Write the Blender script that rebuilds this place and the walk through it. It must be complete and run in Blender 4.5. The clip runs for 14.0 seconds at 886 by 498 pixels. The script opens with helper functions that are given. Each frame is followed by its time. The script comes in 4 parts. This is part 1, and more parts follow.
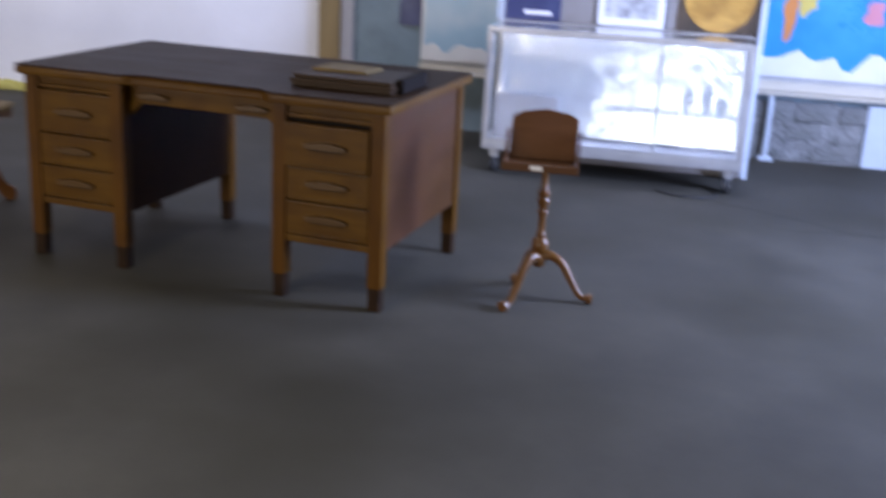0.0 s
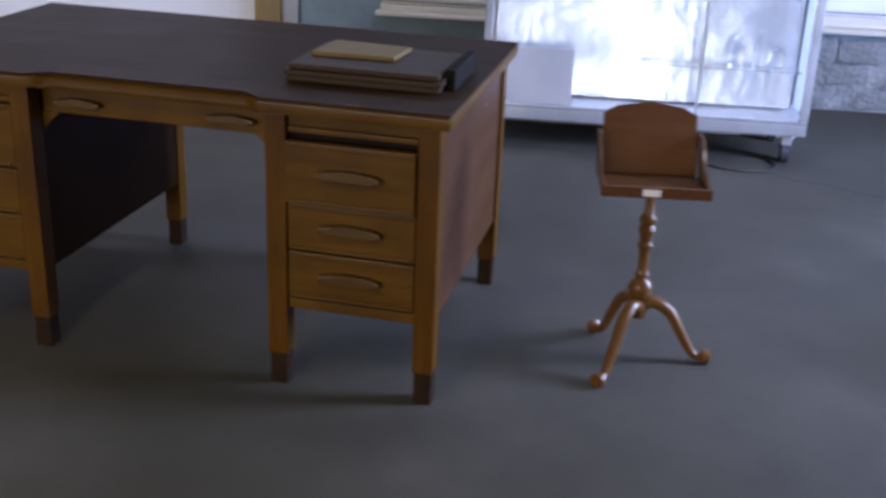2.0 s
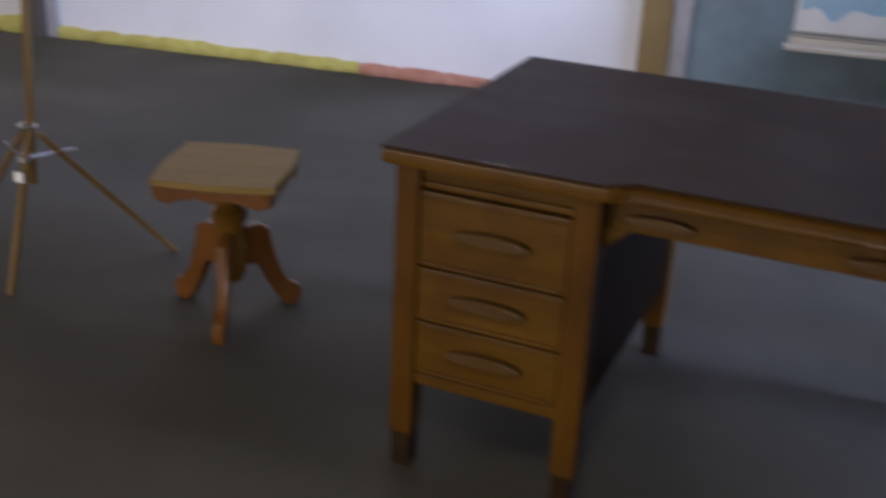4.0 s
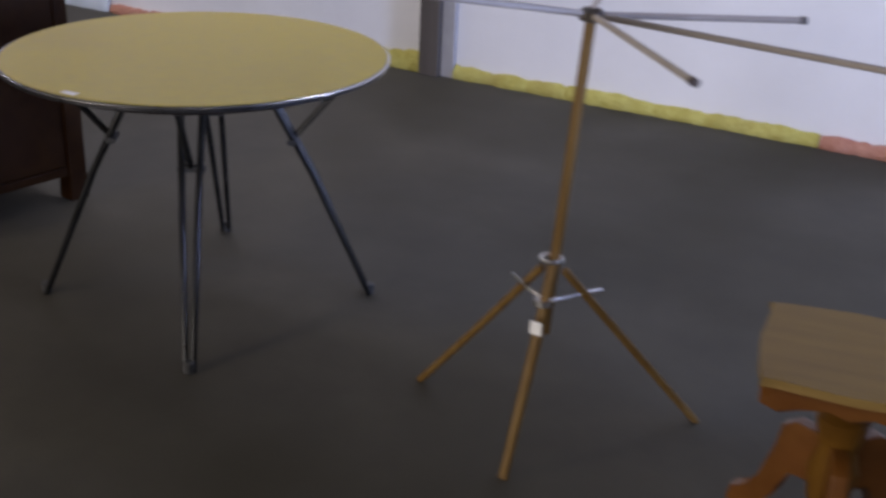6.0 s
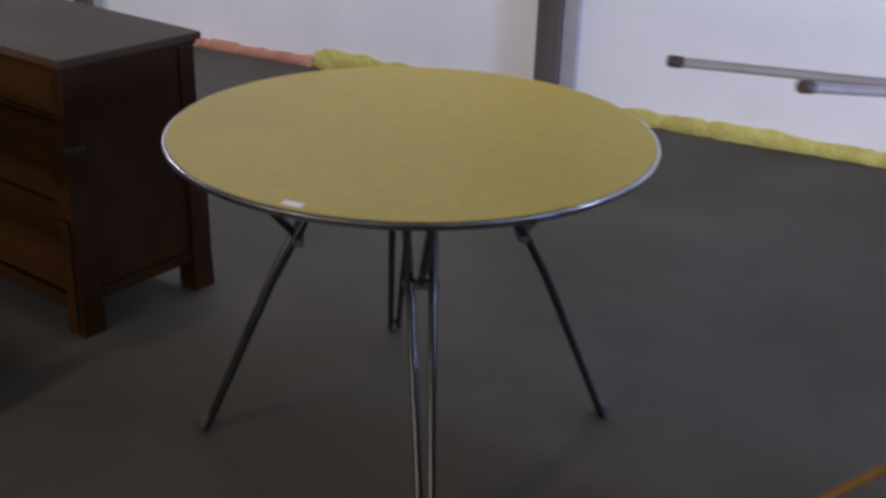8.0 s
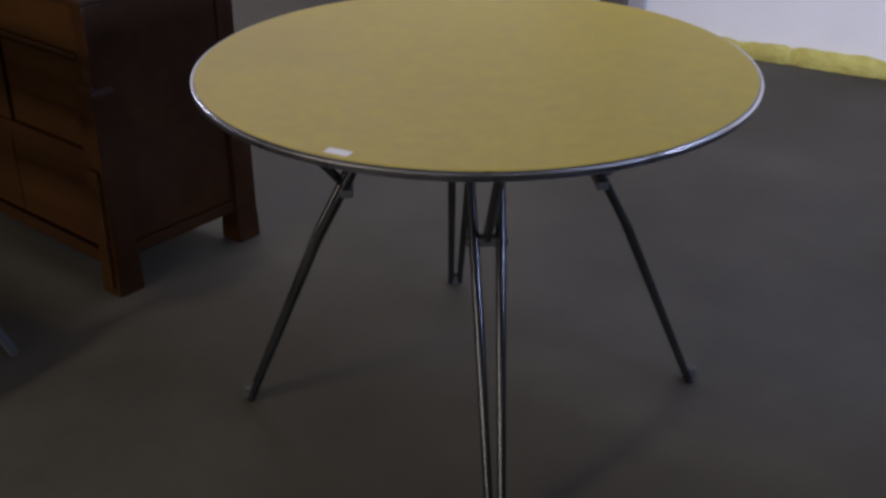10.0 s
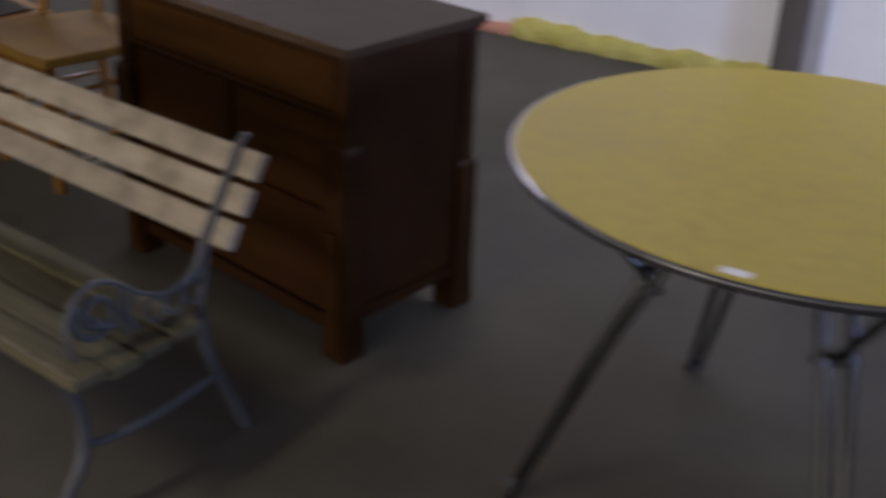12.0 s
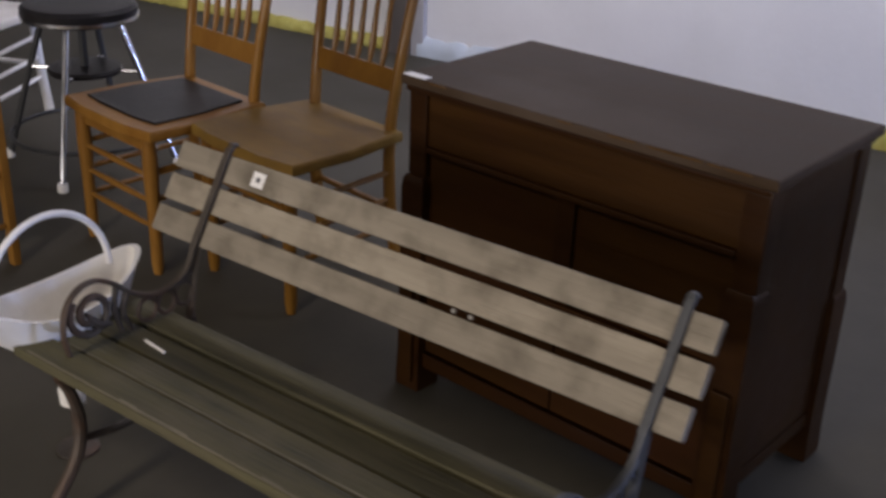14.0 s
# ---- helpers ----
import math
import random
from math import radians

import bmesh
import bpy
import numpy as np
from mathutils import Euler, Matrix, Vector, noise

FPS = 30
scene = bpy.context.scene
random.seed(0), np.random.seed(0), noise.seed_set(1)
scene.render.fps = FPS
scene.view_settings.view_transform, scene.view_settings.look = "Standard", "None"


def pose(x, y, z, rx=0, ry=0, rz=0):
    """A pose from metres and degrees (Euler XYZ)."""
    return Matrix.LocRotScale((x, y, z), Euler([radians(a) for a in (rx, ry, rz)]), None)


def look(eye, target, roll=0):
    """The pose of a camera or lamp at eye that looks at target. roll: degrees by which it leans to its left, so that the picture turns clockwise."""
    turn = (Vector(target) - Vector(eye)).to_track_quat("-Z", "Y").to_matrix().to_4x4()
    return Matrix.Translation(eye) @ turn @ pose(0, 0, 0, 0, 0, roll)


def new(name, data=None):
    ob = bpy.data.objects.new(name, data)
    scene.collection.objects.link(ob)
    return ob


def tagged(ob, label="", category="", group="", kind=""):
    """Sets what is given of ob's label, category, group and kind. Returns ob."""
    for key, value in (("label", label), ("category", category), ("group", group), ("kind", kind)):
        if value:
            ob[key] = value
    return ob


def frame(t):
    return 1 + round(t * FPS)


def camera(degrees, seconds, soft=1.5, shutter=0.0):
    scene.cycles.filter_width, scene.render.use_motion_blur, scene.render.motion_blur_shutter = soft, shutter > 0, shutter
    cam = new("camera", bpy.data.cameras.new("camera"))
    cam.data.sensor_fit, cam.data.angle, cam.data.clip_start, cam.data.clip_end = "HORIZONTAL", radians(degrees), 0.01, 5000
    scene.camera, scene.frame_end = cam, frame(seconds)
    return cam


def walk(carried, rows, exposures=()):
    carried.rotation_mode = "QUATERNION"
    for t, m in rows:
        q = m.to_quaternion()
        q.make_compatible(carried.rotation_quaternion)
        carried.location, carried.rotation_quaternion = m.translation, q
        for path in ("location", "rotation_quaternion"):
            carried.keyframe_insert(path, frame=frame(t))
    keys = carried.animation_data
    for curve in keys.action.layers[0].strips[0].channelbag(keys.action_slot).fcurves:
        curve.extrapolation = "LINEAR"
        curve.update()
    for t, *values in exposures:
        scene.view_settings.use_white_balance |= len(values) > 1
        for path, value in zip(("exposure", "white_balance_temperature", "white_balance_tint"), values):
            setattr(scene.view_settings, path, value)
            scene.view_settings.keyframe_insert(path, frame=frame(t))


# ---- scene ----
cam = camera(43.2, 14.0, soft=3.0, shutter=0.7)

PATH = [
    (0, (5.666, -7.32, 1.478), (5.292, -5.448, 0.882), 3.0),
    (0.5, (5.537, -7.009, 1.481), (5.315, -5.14, 0.806), 2.6),
    (1, (5.379, -6.635, 1.491), (5.13, -4.763, 0.834), 2.8),
    (1.5, (5.159, -6.34, 1.475), (4.922, -4.473, 0.796), 4.0),
    (2, (4.934, -6.09, 1.466), (4.763, -4.242, 0.721), 2.4),
    (2.5, (4.729, -5.856, 1.498), (4.421, -4.034, 0.733), 2.5),
    (3, (4.48, -5.699, 1.479), (4.064, -3.9, 0.712), 4.0),
    (3.5, (4.171, -5.613, 1.494), (3.781, -3.819, 0.7), 1.0),
    (4, (3.853, -5.472, 1.51), (3.364, -3.701, 0.718), 2.8),
    (4.2, (3.75, -5.392, 1.518), (3.168, -3.641, 0.747), 1.9),
    (6.5, (2.441, -4.739, 1.464), (1.537, -3.15, 0.653), 2.8),
    (7, (2.211, -4.674, 1.458), (1.33, -3.063, 0.664), 3.4),
    (7.5, (1.951, -4.621, 1.449), (1.141, -2.98, 0.642), 0.6),
    (8, (1.772, -4.543, 1.447), (0.923, -2.923, 0.637), 1.8),
    (8.5, (1.63, -4.414, 1.402), (0.731, -2.825, 0.585), -0.5),
    (8.7, (1.657, -4.391, 1.372), (0.727, -2.847, 0.504), -1.4),
    (10.8, (1.527, -4.304, 1.357), (0.695, -2.745, 0.42), 2.5),
    (11, (1.453, -4.317, 1.375), (0.643, -2.738, 0.453), 3.2),
    (11.5, (1.281, -4.367, 1.386), (0.503, -2.739, 0.523), 2.0),
    (12, (1.075, -4.41, 1.411), (0.128, -2.895, 0.514), 2.6),
    (12.5, (0.759, -4.349, 1.407), (-0.32, -2.92, 0.516), 0.4),
    (13, (0.56, -4.359, 1.405), (-0.651, -3.015, 0.553), 1.3),
    (13.5, (0.374, -4.398, 1.392), (-0.671, -2.921, 0.539), 1.0),
    (14, (0.192, -4.429, 1.394), (-0.776, -2.887, 0.565), 2.2),
]
walk(cam, [(t, look(e, p, r)) for t, e, p, r in PATH])

# ---- light ----
world = bpy.data.worlds.new("world")
scene.world = world
world.use_nodes = True
sky = world.node_tree.nodes.new("ShaderNodeTexSky")
sky.sky_type, sky.sun_disc = "NISHITA", False
sky.sun_elevation, sky.sun_rotation = radians(40), radians(90)
world.node_tree.links.new(sky.outputs[0], world.node_tree.nodes["Background"].inputs[0])
world.node_tree.nodes["Background"].inputs[1].default_value = 0.08


def area(name, m, sx, sy, watts, color, spread=180):
    d = bpy.data.lights.new(name, "AREA")
    d.shape, d.size, d.size_y, d.energy, d.color, d.spread = "RECTANGLE", sx, sy, watts, color, radians(spread)
    ob = new(name, d)
    ob.matrix_world = m
    return ob


# daylight through the east doorway and a south door, two ceiling tubes, and unseen fill lamps: a south bay, a middle
# lamp and a cool row along the north wall
area("doorway_daylight", look((8.75, -2.8, 1.45), (4.2, -2.7, 0.6)), 1.0, 2.1, 460, (0.44, 0.555, 1.0), 160)
# Added fill from the south that lifts the white wall but little floor.
area("south_wall_fill", look((-1.8, -13.4, 1.25), (-1.8, 0, 1.1)), 9.0, 1.5, 595, (1.0, 0.905, 0.85))
area("south_door_daylight", look((5.8, -13.42, 1.3), (5.6, 0, 1.0)), 0.9, 2.0, 60, (0.92, 0.95, 1.0))
# Two unseen lamps added to brighten the north wall and its floor.
area("wall_fill_west", look((-1.8, -0.9, 2.45), (-1.8, -0.62, 0)), 5.0, 0.12, 56, (0.90, 0.87, 1.0))
area("wall_fill_east", look((4.2, -0.9, 2.45), (4.2, -0.62, 0)), 6.0, 0.12, 60, (0.66, 0.71, 1.0))
area("tube_light_west", look((-1.1, -6.0, 3.5), (-1.1, -6.0, 0)), 0.3, 1.3, 70, (1.0, 0.86, 0.70), 150)
# Fill lamp added over the near floor in front of the desk.
area("floor_fill_middle", look((3.7, -6.2, 3.5), (3.7, -6.2, 0)), 0.3, 1.3, 44, (1.0, 0.92, 0.76), 110)
area("tube_light_east", look((6.5, -3.3, 3.7), (6.5, -3.3, 0)), 1.6, 0.35, 22, (0.82, 0.87, 1.0), 130)


# ---- materials ----
def nodes_of(name):
    m = bpy.data.materials.new(name)
    m.use_nodes = True
    return m, m.node_tree.nodes, m.node_tree.links, m.node_tree.nodes["Principled BSDF"]


def surface(name, dark, light, rough=0.6, metal=0.0, scale=6.0, stretch=(1, 1, 1), fine=60.0, bump=0.15,
            stain=None, stain_scale=1.5, stain_amount=0.35, coat=0.0, depth=0.01, vary=0.0, spec=0.5):
    """Two tones mixed by grain, a broad stain over them, and a fine relief."""
    m, n, l, p = nodes_of(name)
    tc = n.new("ShaderNodeTexCoord")
    mp = n.new("ShaderNodeMapping")
    mp.inputs["Scale"].default_value = stretch
    l.new(tc.outputs["Object"], mp.inputs[0])
    g = n.new("ShaderNodeTexNoise")
    g.inputs["Scale"].default_value, g.inputs["Detail"].default_value, g.inputs["Roughness"].default_value = scale, 8, 0.65
    l.new(mp.outputs[0], g.inputs["Vector"])
    r = n.new("ShaderNodeValToRGB")
    r.color_ramp.elements[0].position, r.color_ramp.elements[1].position = 0.3, 0.7
    r.color_ramp.elements[0].color, r.color_ramp.elements[1].color = (*dark, 1), (*light, 1)
    l.new(g.outputs["Fac"], r.inputs[0])
    col = r.outputs[0]
    if stain:
        s = n.new("ShaderNodeTexNoise")
        s.inputs["Scale"].default_value, s.inputs["Detail"].default_value = stain_scale, 5
        l.new(tc.outputs["Object"], s.inputs["Vector"])
        sr = n.new("ShaderNodeMapRange")
        sr.inputs["From Min"].default_value, sr.inputs["From Max"].default_value, sr.inputs["To Max"].default_value = 0.45, 0.7, stain_amount
        l.new(s.outputs["Fac"], sr.inputs["Value"])
        mx = n.new("ShaderNodeMix")
        mx.data_type = "RGBA"
        mx.inputs[7].default_value = (*stain, 1)
        l.new(sr.outputs[0], mx.inputs[0])
        l.new(col, mx.inputs[6])
        col = mx.outputs[2]
    if vary:
        oi = n.new("ShaderNodeObjectInfo")
        hv = n.new("ShaderNodeHueSaturation")
        vr = n.new("ShaderNodeMapRange")
        vr.inputs["To Min"].default_value, vr.inputs["To Max"].default_value = 1 - vary, 1 + vary
        l.new(oi.outputs["Random"], vr.inputs["Value"])
        l.new(vr.outputs[0], hv.inputs["Value"])
        l.new(col, hv.inputs["Color"])
        col = hv.outputs[0]
    l.new(col, p.inputs["Base Color"])
    f = n.new("ShaderNodeTexNoise")
    f.inputs["Scale"].default_value, f.inputs["Detail"].default_value = fine, 4
    l.new(mp.outputs[0], f.inputs["Vector"])
    b = n.new("ShaderNodeBump")
    b.inputs["Strength"].default_value, b.inputs["Distance"].default_value = bump, depth
    l.new(f.outputs["Fac"], b.inputs["Height"])
    l.new(b.outputs[0], p.inputs["Normal"])
    rr = n.new("ShaderNodeMapRange")
    rr.inputs["To Min"].default_value, rr.inputs["To Max"].default_value = max(0.03, rough - 0.12), min(1, rough + 0.12)
    l.new(g.outputs["Fac"], rr.inputs["Value"])
    l.new(rr.outputs[0], p.inputs["Roughness"])
    p.inputs["Metallic"].default_value, p.inputs["Coat Weight"].default_value, p.inputs["Specular IOR Level"].default_value = metal, coat, spec
    return m


CONCRETE = surface("concrete", (0.046, 0.042, 0.034), (0.072, 0.066, 0.053), 0.72, spec=0.15, scale=2.5, fine=90, bump=0.08,
                   stain=(0.034, 0.030, 0.020), stain_scale=0.8, stain_amount=0.85)
WHITE_WALL = surface("white_wall_paint", (0.72, 0.71, 0.72), (0.80, 0.79, 0.80), 0.6, scale=1.2, fine=25, bump=0.2,
                     stain=(0.58, 0.57, 0.56), stain_scale=1.0, stain_amount=0.35)
# Walls out of view, kept dark so less light bounces onto the floor.
PLAIN_WALL = surface("dark_unseen_wall", (0.15, 0.14, 0.13), (0.20, 0.19, 0.17), 0.7, scale=1.5, fine=25, bump=0.2)
# Unseen ceiling, darkened so that it throws little light back down.
CEILING = surface("dark_unseen_ceiling", (0.10, 0.095, 0.09), (0.14, 0.135, 0.125), 0.8, scale=1.5, fine=30, bump=0.1)
BLUE_WALL = surface("blue_grey_wall_paint", (0.15, 0.21, 0.25), (0.21, 0.28, 0.32), 0.55, scale=4, fine=40, bump=0.25,
                    stain=(0.09, 0.12, 0.13), stain_scale=3, stain_amount=0.6)
MASONRY = surface("bare_masonry", (0.10, 0.10, 0.10), (0.30, 0.30, 0.29), 0.85, scale=9, fine=35, bump=0.7,
                  stain=(0.05, 0.055, 0.05), stain_scale=5, stain_amount=0.7, depth=0.03)
PALE_PANEL = surface("pale_panel_paint", (0.45, 0.50, 0.56), (0.55, 0.60, 0.66), 0.55, scale=3, fine=40, bump=0.15)
POST = surface("dark_post_paint", (0.055, 0.045, 0.04), (0.10, 0.085, 0.075), 0.6, scale=8, stretch=(1, 1, 0.15), fine=50, bump=0.2)
POST_GREY = surface("grey_post_flange", (0.30, 0.29, 0.30), (0.40, 0.39, 0.40), 0.55, scale=6, fine=40, bump=0.15)
JAMB = surface("varnished_jamb", (0.13, 0.085, 0.03), (0.24, 0.16, 0.06), 0.5, scale=10, stretch=(1, 1, 0.1), fine=60, bump=0.15)
FOAM_YELLOW = surface("yellow_foam", (0.3432, 0.2964, 0.0560), (0.4836, 0.4368, 0.1280), 0.85, scale=14, fine=40, bump=0.6,
                      stain=(0.30, 0.24, 0.06), stain_scale=6, stain_amount=0.6, depth=0.02)
FOAM_RED = surface("salmon_foam", (0.3200, 0.1360, 0.0880), (0.4640, 0.2400, 0.1680), 0.85, scale=14, fine=40, bump=0.6,
                   stain=(0.28, 0.10, 0.06), stain_scale=6, stain_amount=0.6, depth=0.02)
OAK = surface("golden_oak", (0.0642, 0.0273, 0.0021), (0.1079, 0.0509, 0.0042), 0.42, spec=0.12, scale=7, stretch=(0.25, 3, 3), fine=70, bump=0.12,
              stain=(0.05, 0.02, 0.004), stain_scale=5, stain_amount=0.7, coat=0.06)
OAK_UP = surface("golden_oak_upright", (0.0576, 0.0212, 0.0011), (0.0956, 0.0402, 0.0028), 0.42, spec=0.12, scale=7, stretch=(3, 3, 0.25), fine=70, bump=0.12,
                 stain=(0.045, 0.018, 0.004), stain_scale=5, stain_amount=0.7, coat=0.06)
# Dark oak for hidden carcasses; also carries the kneehole's painted shade.
OAK_DARK_SHADE = surface("dark_oak_shade", (0.0186, 0.0078, 0.0021), (0.0333, 0.0138, 0.0042), 0.45, spec=0.05, scale=6, stretch=(0.3, 3, 3), fine=60, bump=0.12,
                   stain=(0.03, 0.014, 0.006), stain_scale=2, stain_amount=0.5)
OAK_SIDE = surface("reddish_oak_panel", (0.0460, 0.0185, 0.0060), (0.0700, 0.0300, 0.0100), 0.4, spec=0.14, scale=6, stretch=(3, 0.3, 3), fine=60, bump=0.1,
                   stain=(0.08, 0.03, 0.02), stain_scale=2, stain_amount=0.5)
DESKTOP = surface("worn_desktop", (0.0200, 0.0098, 0.0042), (0.0360, 0.0178, 0.0080), 0.5, spec=0.045, scale=4, stretch=(0.35, 3, 3), fine=80, bump=0.08,
                  stain=(0.048, 0.033, 0.023), stain_scale=4.5, stain_amount=0.5)
# Darker brown for the lowest 9 cm of each desk leg.
LEG_TIP = surface("dark_leg_tip", (0.012, 0.006, 0.0025), (0.030, 0.0145, 0.006), 0.6, spec=0.1, scale=9, fine=60, bump=0.2)
# Near-black for cracks and clips, and for shade painted in gaps and undersides.
BLACK_AND_SHADE = surface("black_and_shade", (0.008, 0.006, 0.005), (0.014, 0.010, 0.008), 0.8, spec=0.1, scale=9)
PULL = surface("worn_wooden_pull", (0.050, 0.024, 0.0055), (0.082, 0.042, 0.0105), 0.35, spec=0.25, scale=9, stretch=(0.3, 3, 3), fine=60, bump=0.1)
MAHOGANY = surface("dark_mahogany", (0.0129, 0.0040, 0.0008), (0.0266, 0.0101, 0.0014), 0.40, spec=0.11, scale=5, stretch=(0.25, 3, 3), fine=60, bump=0.12,
                   stain=(0.02, 0.008, 0.004), stain_scale=3, stain_amount=0.6, coat=0.15)
MAHOGANY_PANEL = surface("mahogany_panel", (0.0161, 0.0062, 0.0014), (0.0353, 0.0144, 0.0021), 0.42, spec=0.11, scale=4, stretch=(0.3, 3, 3), fine=60, bump=0.1,
                         stain=(0.03, 0.010, 0.004), stain_scale=2.5, stain_amount=0.6)
CAB_TOP = surface("dull_cabinet_top", (0.0320, 0.0205, 0.0125), (0.0500, 0.0325, 0.0210), 0.5, spec=0.06, scale=4, stretch=(0.3, 3, 3), fine=80, bump=0.06,
                  stain=(0.15, 0.12, 0.10), stain_scale=1.6, stain_amount=0.35)
CHERRY = surface("reddish_brown_wood", (0.0700, 0.0270, 0.0080), (0.1150, 0.0480, 0.0150), 0.38, spec=0.25, scale=7, stretch=(0.4, 2, 2), fine=60, bump=0.1,
                 stain=(0.10, 0.04, 0.02), stain_scale=5, stain_amount=0.4, coat=0.2)
MAPLE = surface("glossy_amber_turning", (0.0800, 0.0310, 0.0045), (0.1320, 0.0560, 0.0095), 0.34, spec=0.3, scale=9, stretch=(2, 2, 0.4), fine=60, bump=0.08,
                stain=(0.13, 0.05, 0.012), stain_scale=8, stain_amount=0.5, coat=0.15)
ORANGE_WOOD = surface("orange_varnished_wood", (0.085, 0.029, 0.0045), (0.142, 0.054, 0.0098), 0.4, spec=0.25, scale=8, stretch=(1, 1, 1), fine=60, bump=0.12,
                      stain=(0.13, 0.045, 0.01), stain_scale=5, stain_amount=0.5, coat=0.2)
TAN_TOP = surface("faded_tan_top", (0.1744, 0.1122, 0.0368), (0.2471, 0.1641, 0.0566), 0.55, spec=0.1, scale=5, stretch=(0.3, 3, 3), fine=60, bump=0.1,
                  stain=(0.17, 0.11, 0.05), stain_scale=4, stain_amount=0.4)
RACK_WOOD = surface("honey_rack_wood", (0.1155, 0.0617, 0.0167), (0.1777, 0.1079, 0.0363), 0.45, spec=0.2, scale=9, stretch=(3, 3, 0.3), fine=60, bump=0.1)
ARM_WOOD = surface("grey_weathered_arm", (0.28, 0.24, 0.21), (0.42, 0.37, 0.33), 0.6, scale=9, fine=60, bump=0.15)
CHAIR_WOOD = surface("honey_oak_chair", (0.165, 0.074, 0.014), (0.245, 0.122, 0.026), 0.36, spec=0.15, scale=8, stretch=(1.5, 1.5, 0.5), fine=60, bump=0.1,
                     stain=(0.15, 0.06, 0.012), stain_scale=6, stain_amount=0.4, coat=0.08)
CHAIR_BROWN = surface("brown_oak_chair", (0.0960, 0.0421, 0.0059), (0.1573, 0.0753, 0.0118), 0.36, spec=0.15, scale=8, stretch=(1.5, 1.5, 0.5), fine=60, bump=0.1,
                      stain=(0.08, 0.035, 0.01), stain_scale=6, stain_amount=0.5, coat=0.08)
BLACK_SEAT = surface("black_seat_vinyl", (0.012, 0.011, 0.012), (0.022, 0.020, 0.021), 0.38, spec=0.1, scale=6, fine=120, bump=0.2)
LAMINATE = surface("mustard_laminate", (0.385, 0.300, 0.028), (0.455, 0.358, 0.038), 0.42, spec=0.14, scale=30, fine=220, bump=0.05,
                   stain=(0.33, 0.25, 0.07), stain_scale=2.0, stain_amount=0.45)
CHROME = surface("chrome_band", (0.42, 0.42, 0.44), (0.62, 0.62, 0.64), 0.22, 1.0, scale=12, fine=60, bump=0.03)
RIM_DARK = surface("table_edge_band", (0.05, 0.05, 0.055), (0.10, 0.10, 0.11), 0.3, 0.9, scale=12, fine=60, bump=0.03)
LEG_BLACK = surface("black_enamel_tube", (0.0060, 0.0060, 0.0060), (0.0150, 0.0150, 0.0150), 0.16, spec=0.26, scale=10, fine=80, bump=0.04, coat=0.0)
STEEL = surface("worn_steel_fitting", (0.45, 0.44, 0.43), (0.65, 0.64, 0.62), 0.35, 1.0, scale=12, fine=60, bump=0.05)
SLAT_GREY = surface("weathered_grey_slat", (0.190, 0.162, 0.125), (0.300, 0.262, 0.208), 0.75, scale=8, stretch=(0.2, 3, 3), fine=45, bump=0.35,
                    stain=(0.12, 0.10, 0.075), stain_scale=14, stain_amount=0.85, vary=0.12)
SLAT_MOSSY = surface("mossy_seat_slat", (0.020, 0.018, 0.008), (0.082, 0.073, 0.034), 0.75, scale=13, stretch=(0.2, 3, 3), fine=45, bump=0.35,
                     stain=(0.080, 0.068, 0.040), stain_scale=7, stain_amount=0.6, vary=0.2)
SLAT_WORN = surface("worn_slat_edge", (0.085, 0.074, 0.045), (0.19, 0.165, 0.115), 0.75, scale=14, stretch=(0.5, 3, 3), fine=45, bump=0.3)
IRON_GREY = surface("blue_grey_cast_iron", (0.030, 0.032, 0.037), (0.060, 0.063, 0.073), 0.55, 0.2, scale=14, fine=60, bump=0.3)
IRON_DARK = surface("rusty_dark_iron", (0.035, 0.029, 0.024), (0.085, 0.07, 0.058), 0.6, 0.4, scale=14, fine=60, bump=0.3,
                    stain=(0.11, 0.045, 0.02), stain_scale=9, stain_amount=0.5)
WHITE_ENAMEL = surface("chalky_white_enamel", (0.6996, 0.6784, 0.6572), (0.8268, 0.8056, 0.7844), 0.45, scale=9, fine=60, bump=0.1,
                       stain=(0.45, 0.42, 0.38), stain_scale=7, stain_amount=0.35)
CHAIR_SEAT = surface("dull_saddled_seat", (0.125, 0.070, 0.014), (0.190, 0.112, 0.026), 0.5, spec=0.15, scale=8, stretch=(0.4, 2, 2), fine=60, bump=0.1,
                     stain=(0.08, 0.045, 0.014), stain_scale=5, stain_amount=0.5)
PAPER = surface("white_paper_tag", (0.74, 0.73, 0.74), (0.82, 0.81, 0.82), 0.7, scale=20, fine=90, bump=0.05)
YELLOW_PAPER = surface("yellowed_paper", (0.1166, 0.0756, 0.0209), (0.1555, 0.1040, 0.0307), 0.7, scale=7, fine=60, bump=0.2,
                       stain=(0.20, 0.12, 0.03), stain_scale=9, stain_amount=0.5)
INK = surface("grey_ink", (0.08, 0.08, 0.09), (0.12, 0.12, 0.13), 0.7, scale=20)
ALU = surface("aluminium_frame", (0.50, 0.50, 0.52), (0.68, 0.68, 0.70), 0.38, 0.7, scale=8, fine=60, bump=0.06,
              stain=(0.36, 0.35, 0.35), stain_scale=4, stain_amount=0.4)
FOIL = surface("dull_foil_lining", (0.60, 0.62, 0.67), (0.94, 0.94, 0.96), 0.20, 0.7, scale=2.4, fine=5, bump=0.22,
               stain=(0.5, 0.52, 0.58), stain_scale=2.5, stain_amount=0.5, depth=0.04)
RUBBER = surface("caster_rubber", (0.015, 0.015, 0.016), (0.035, 0.035, 0.037), 0.6, scale=10)
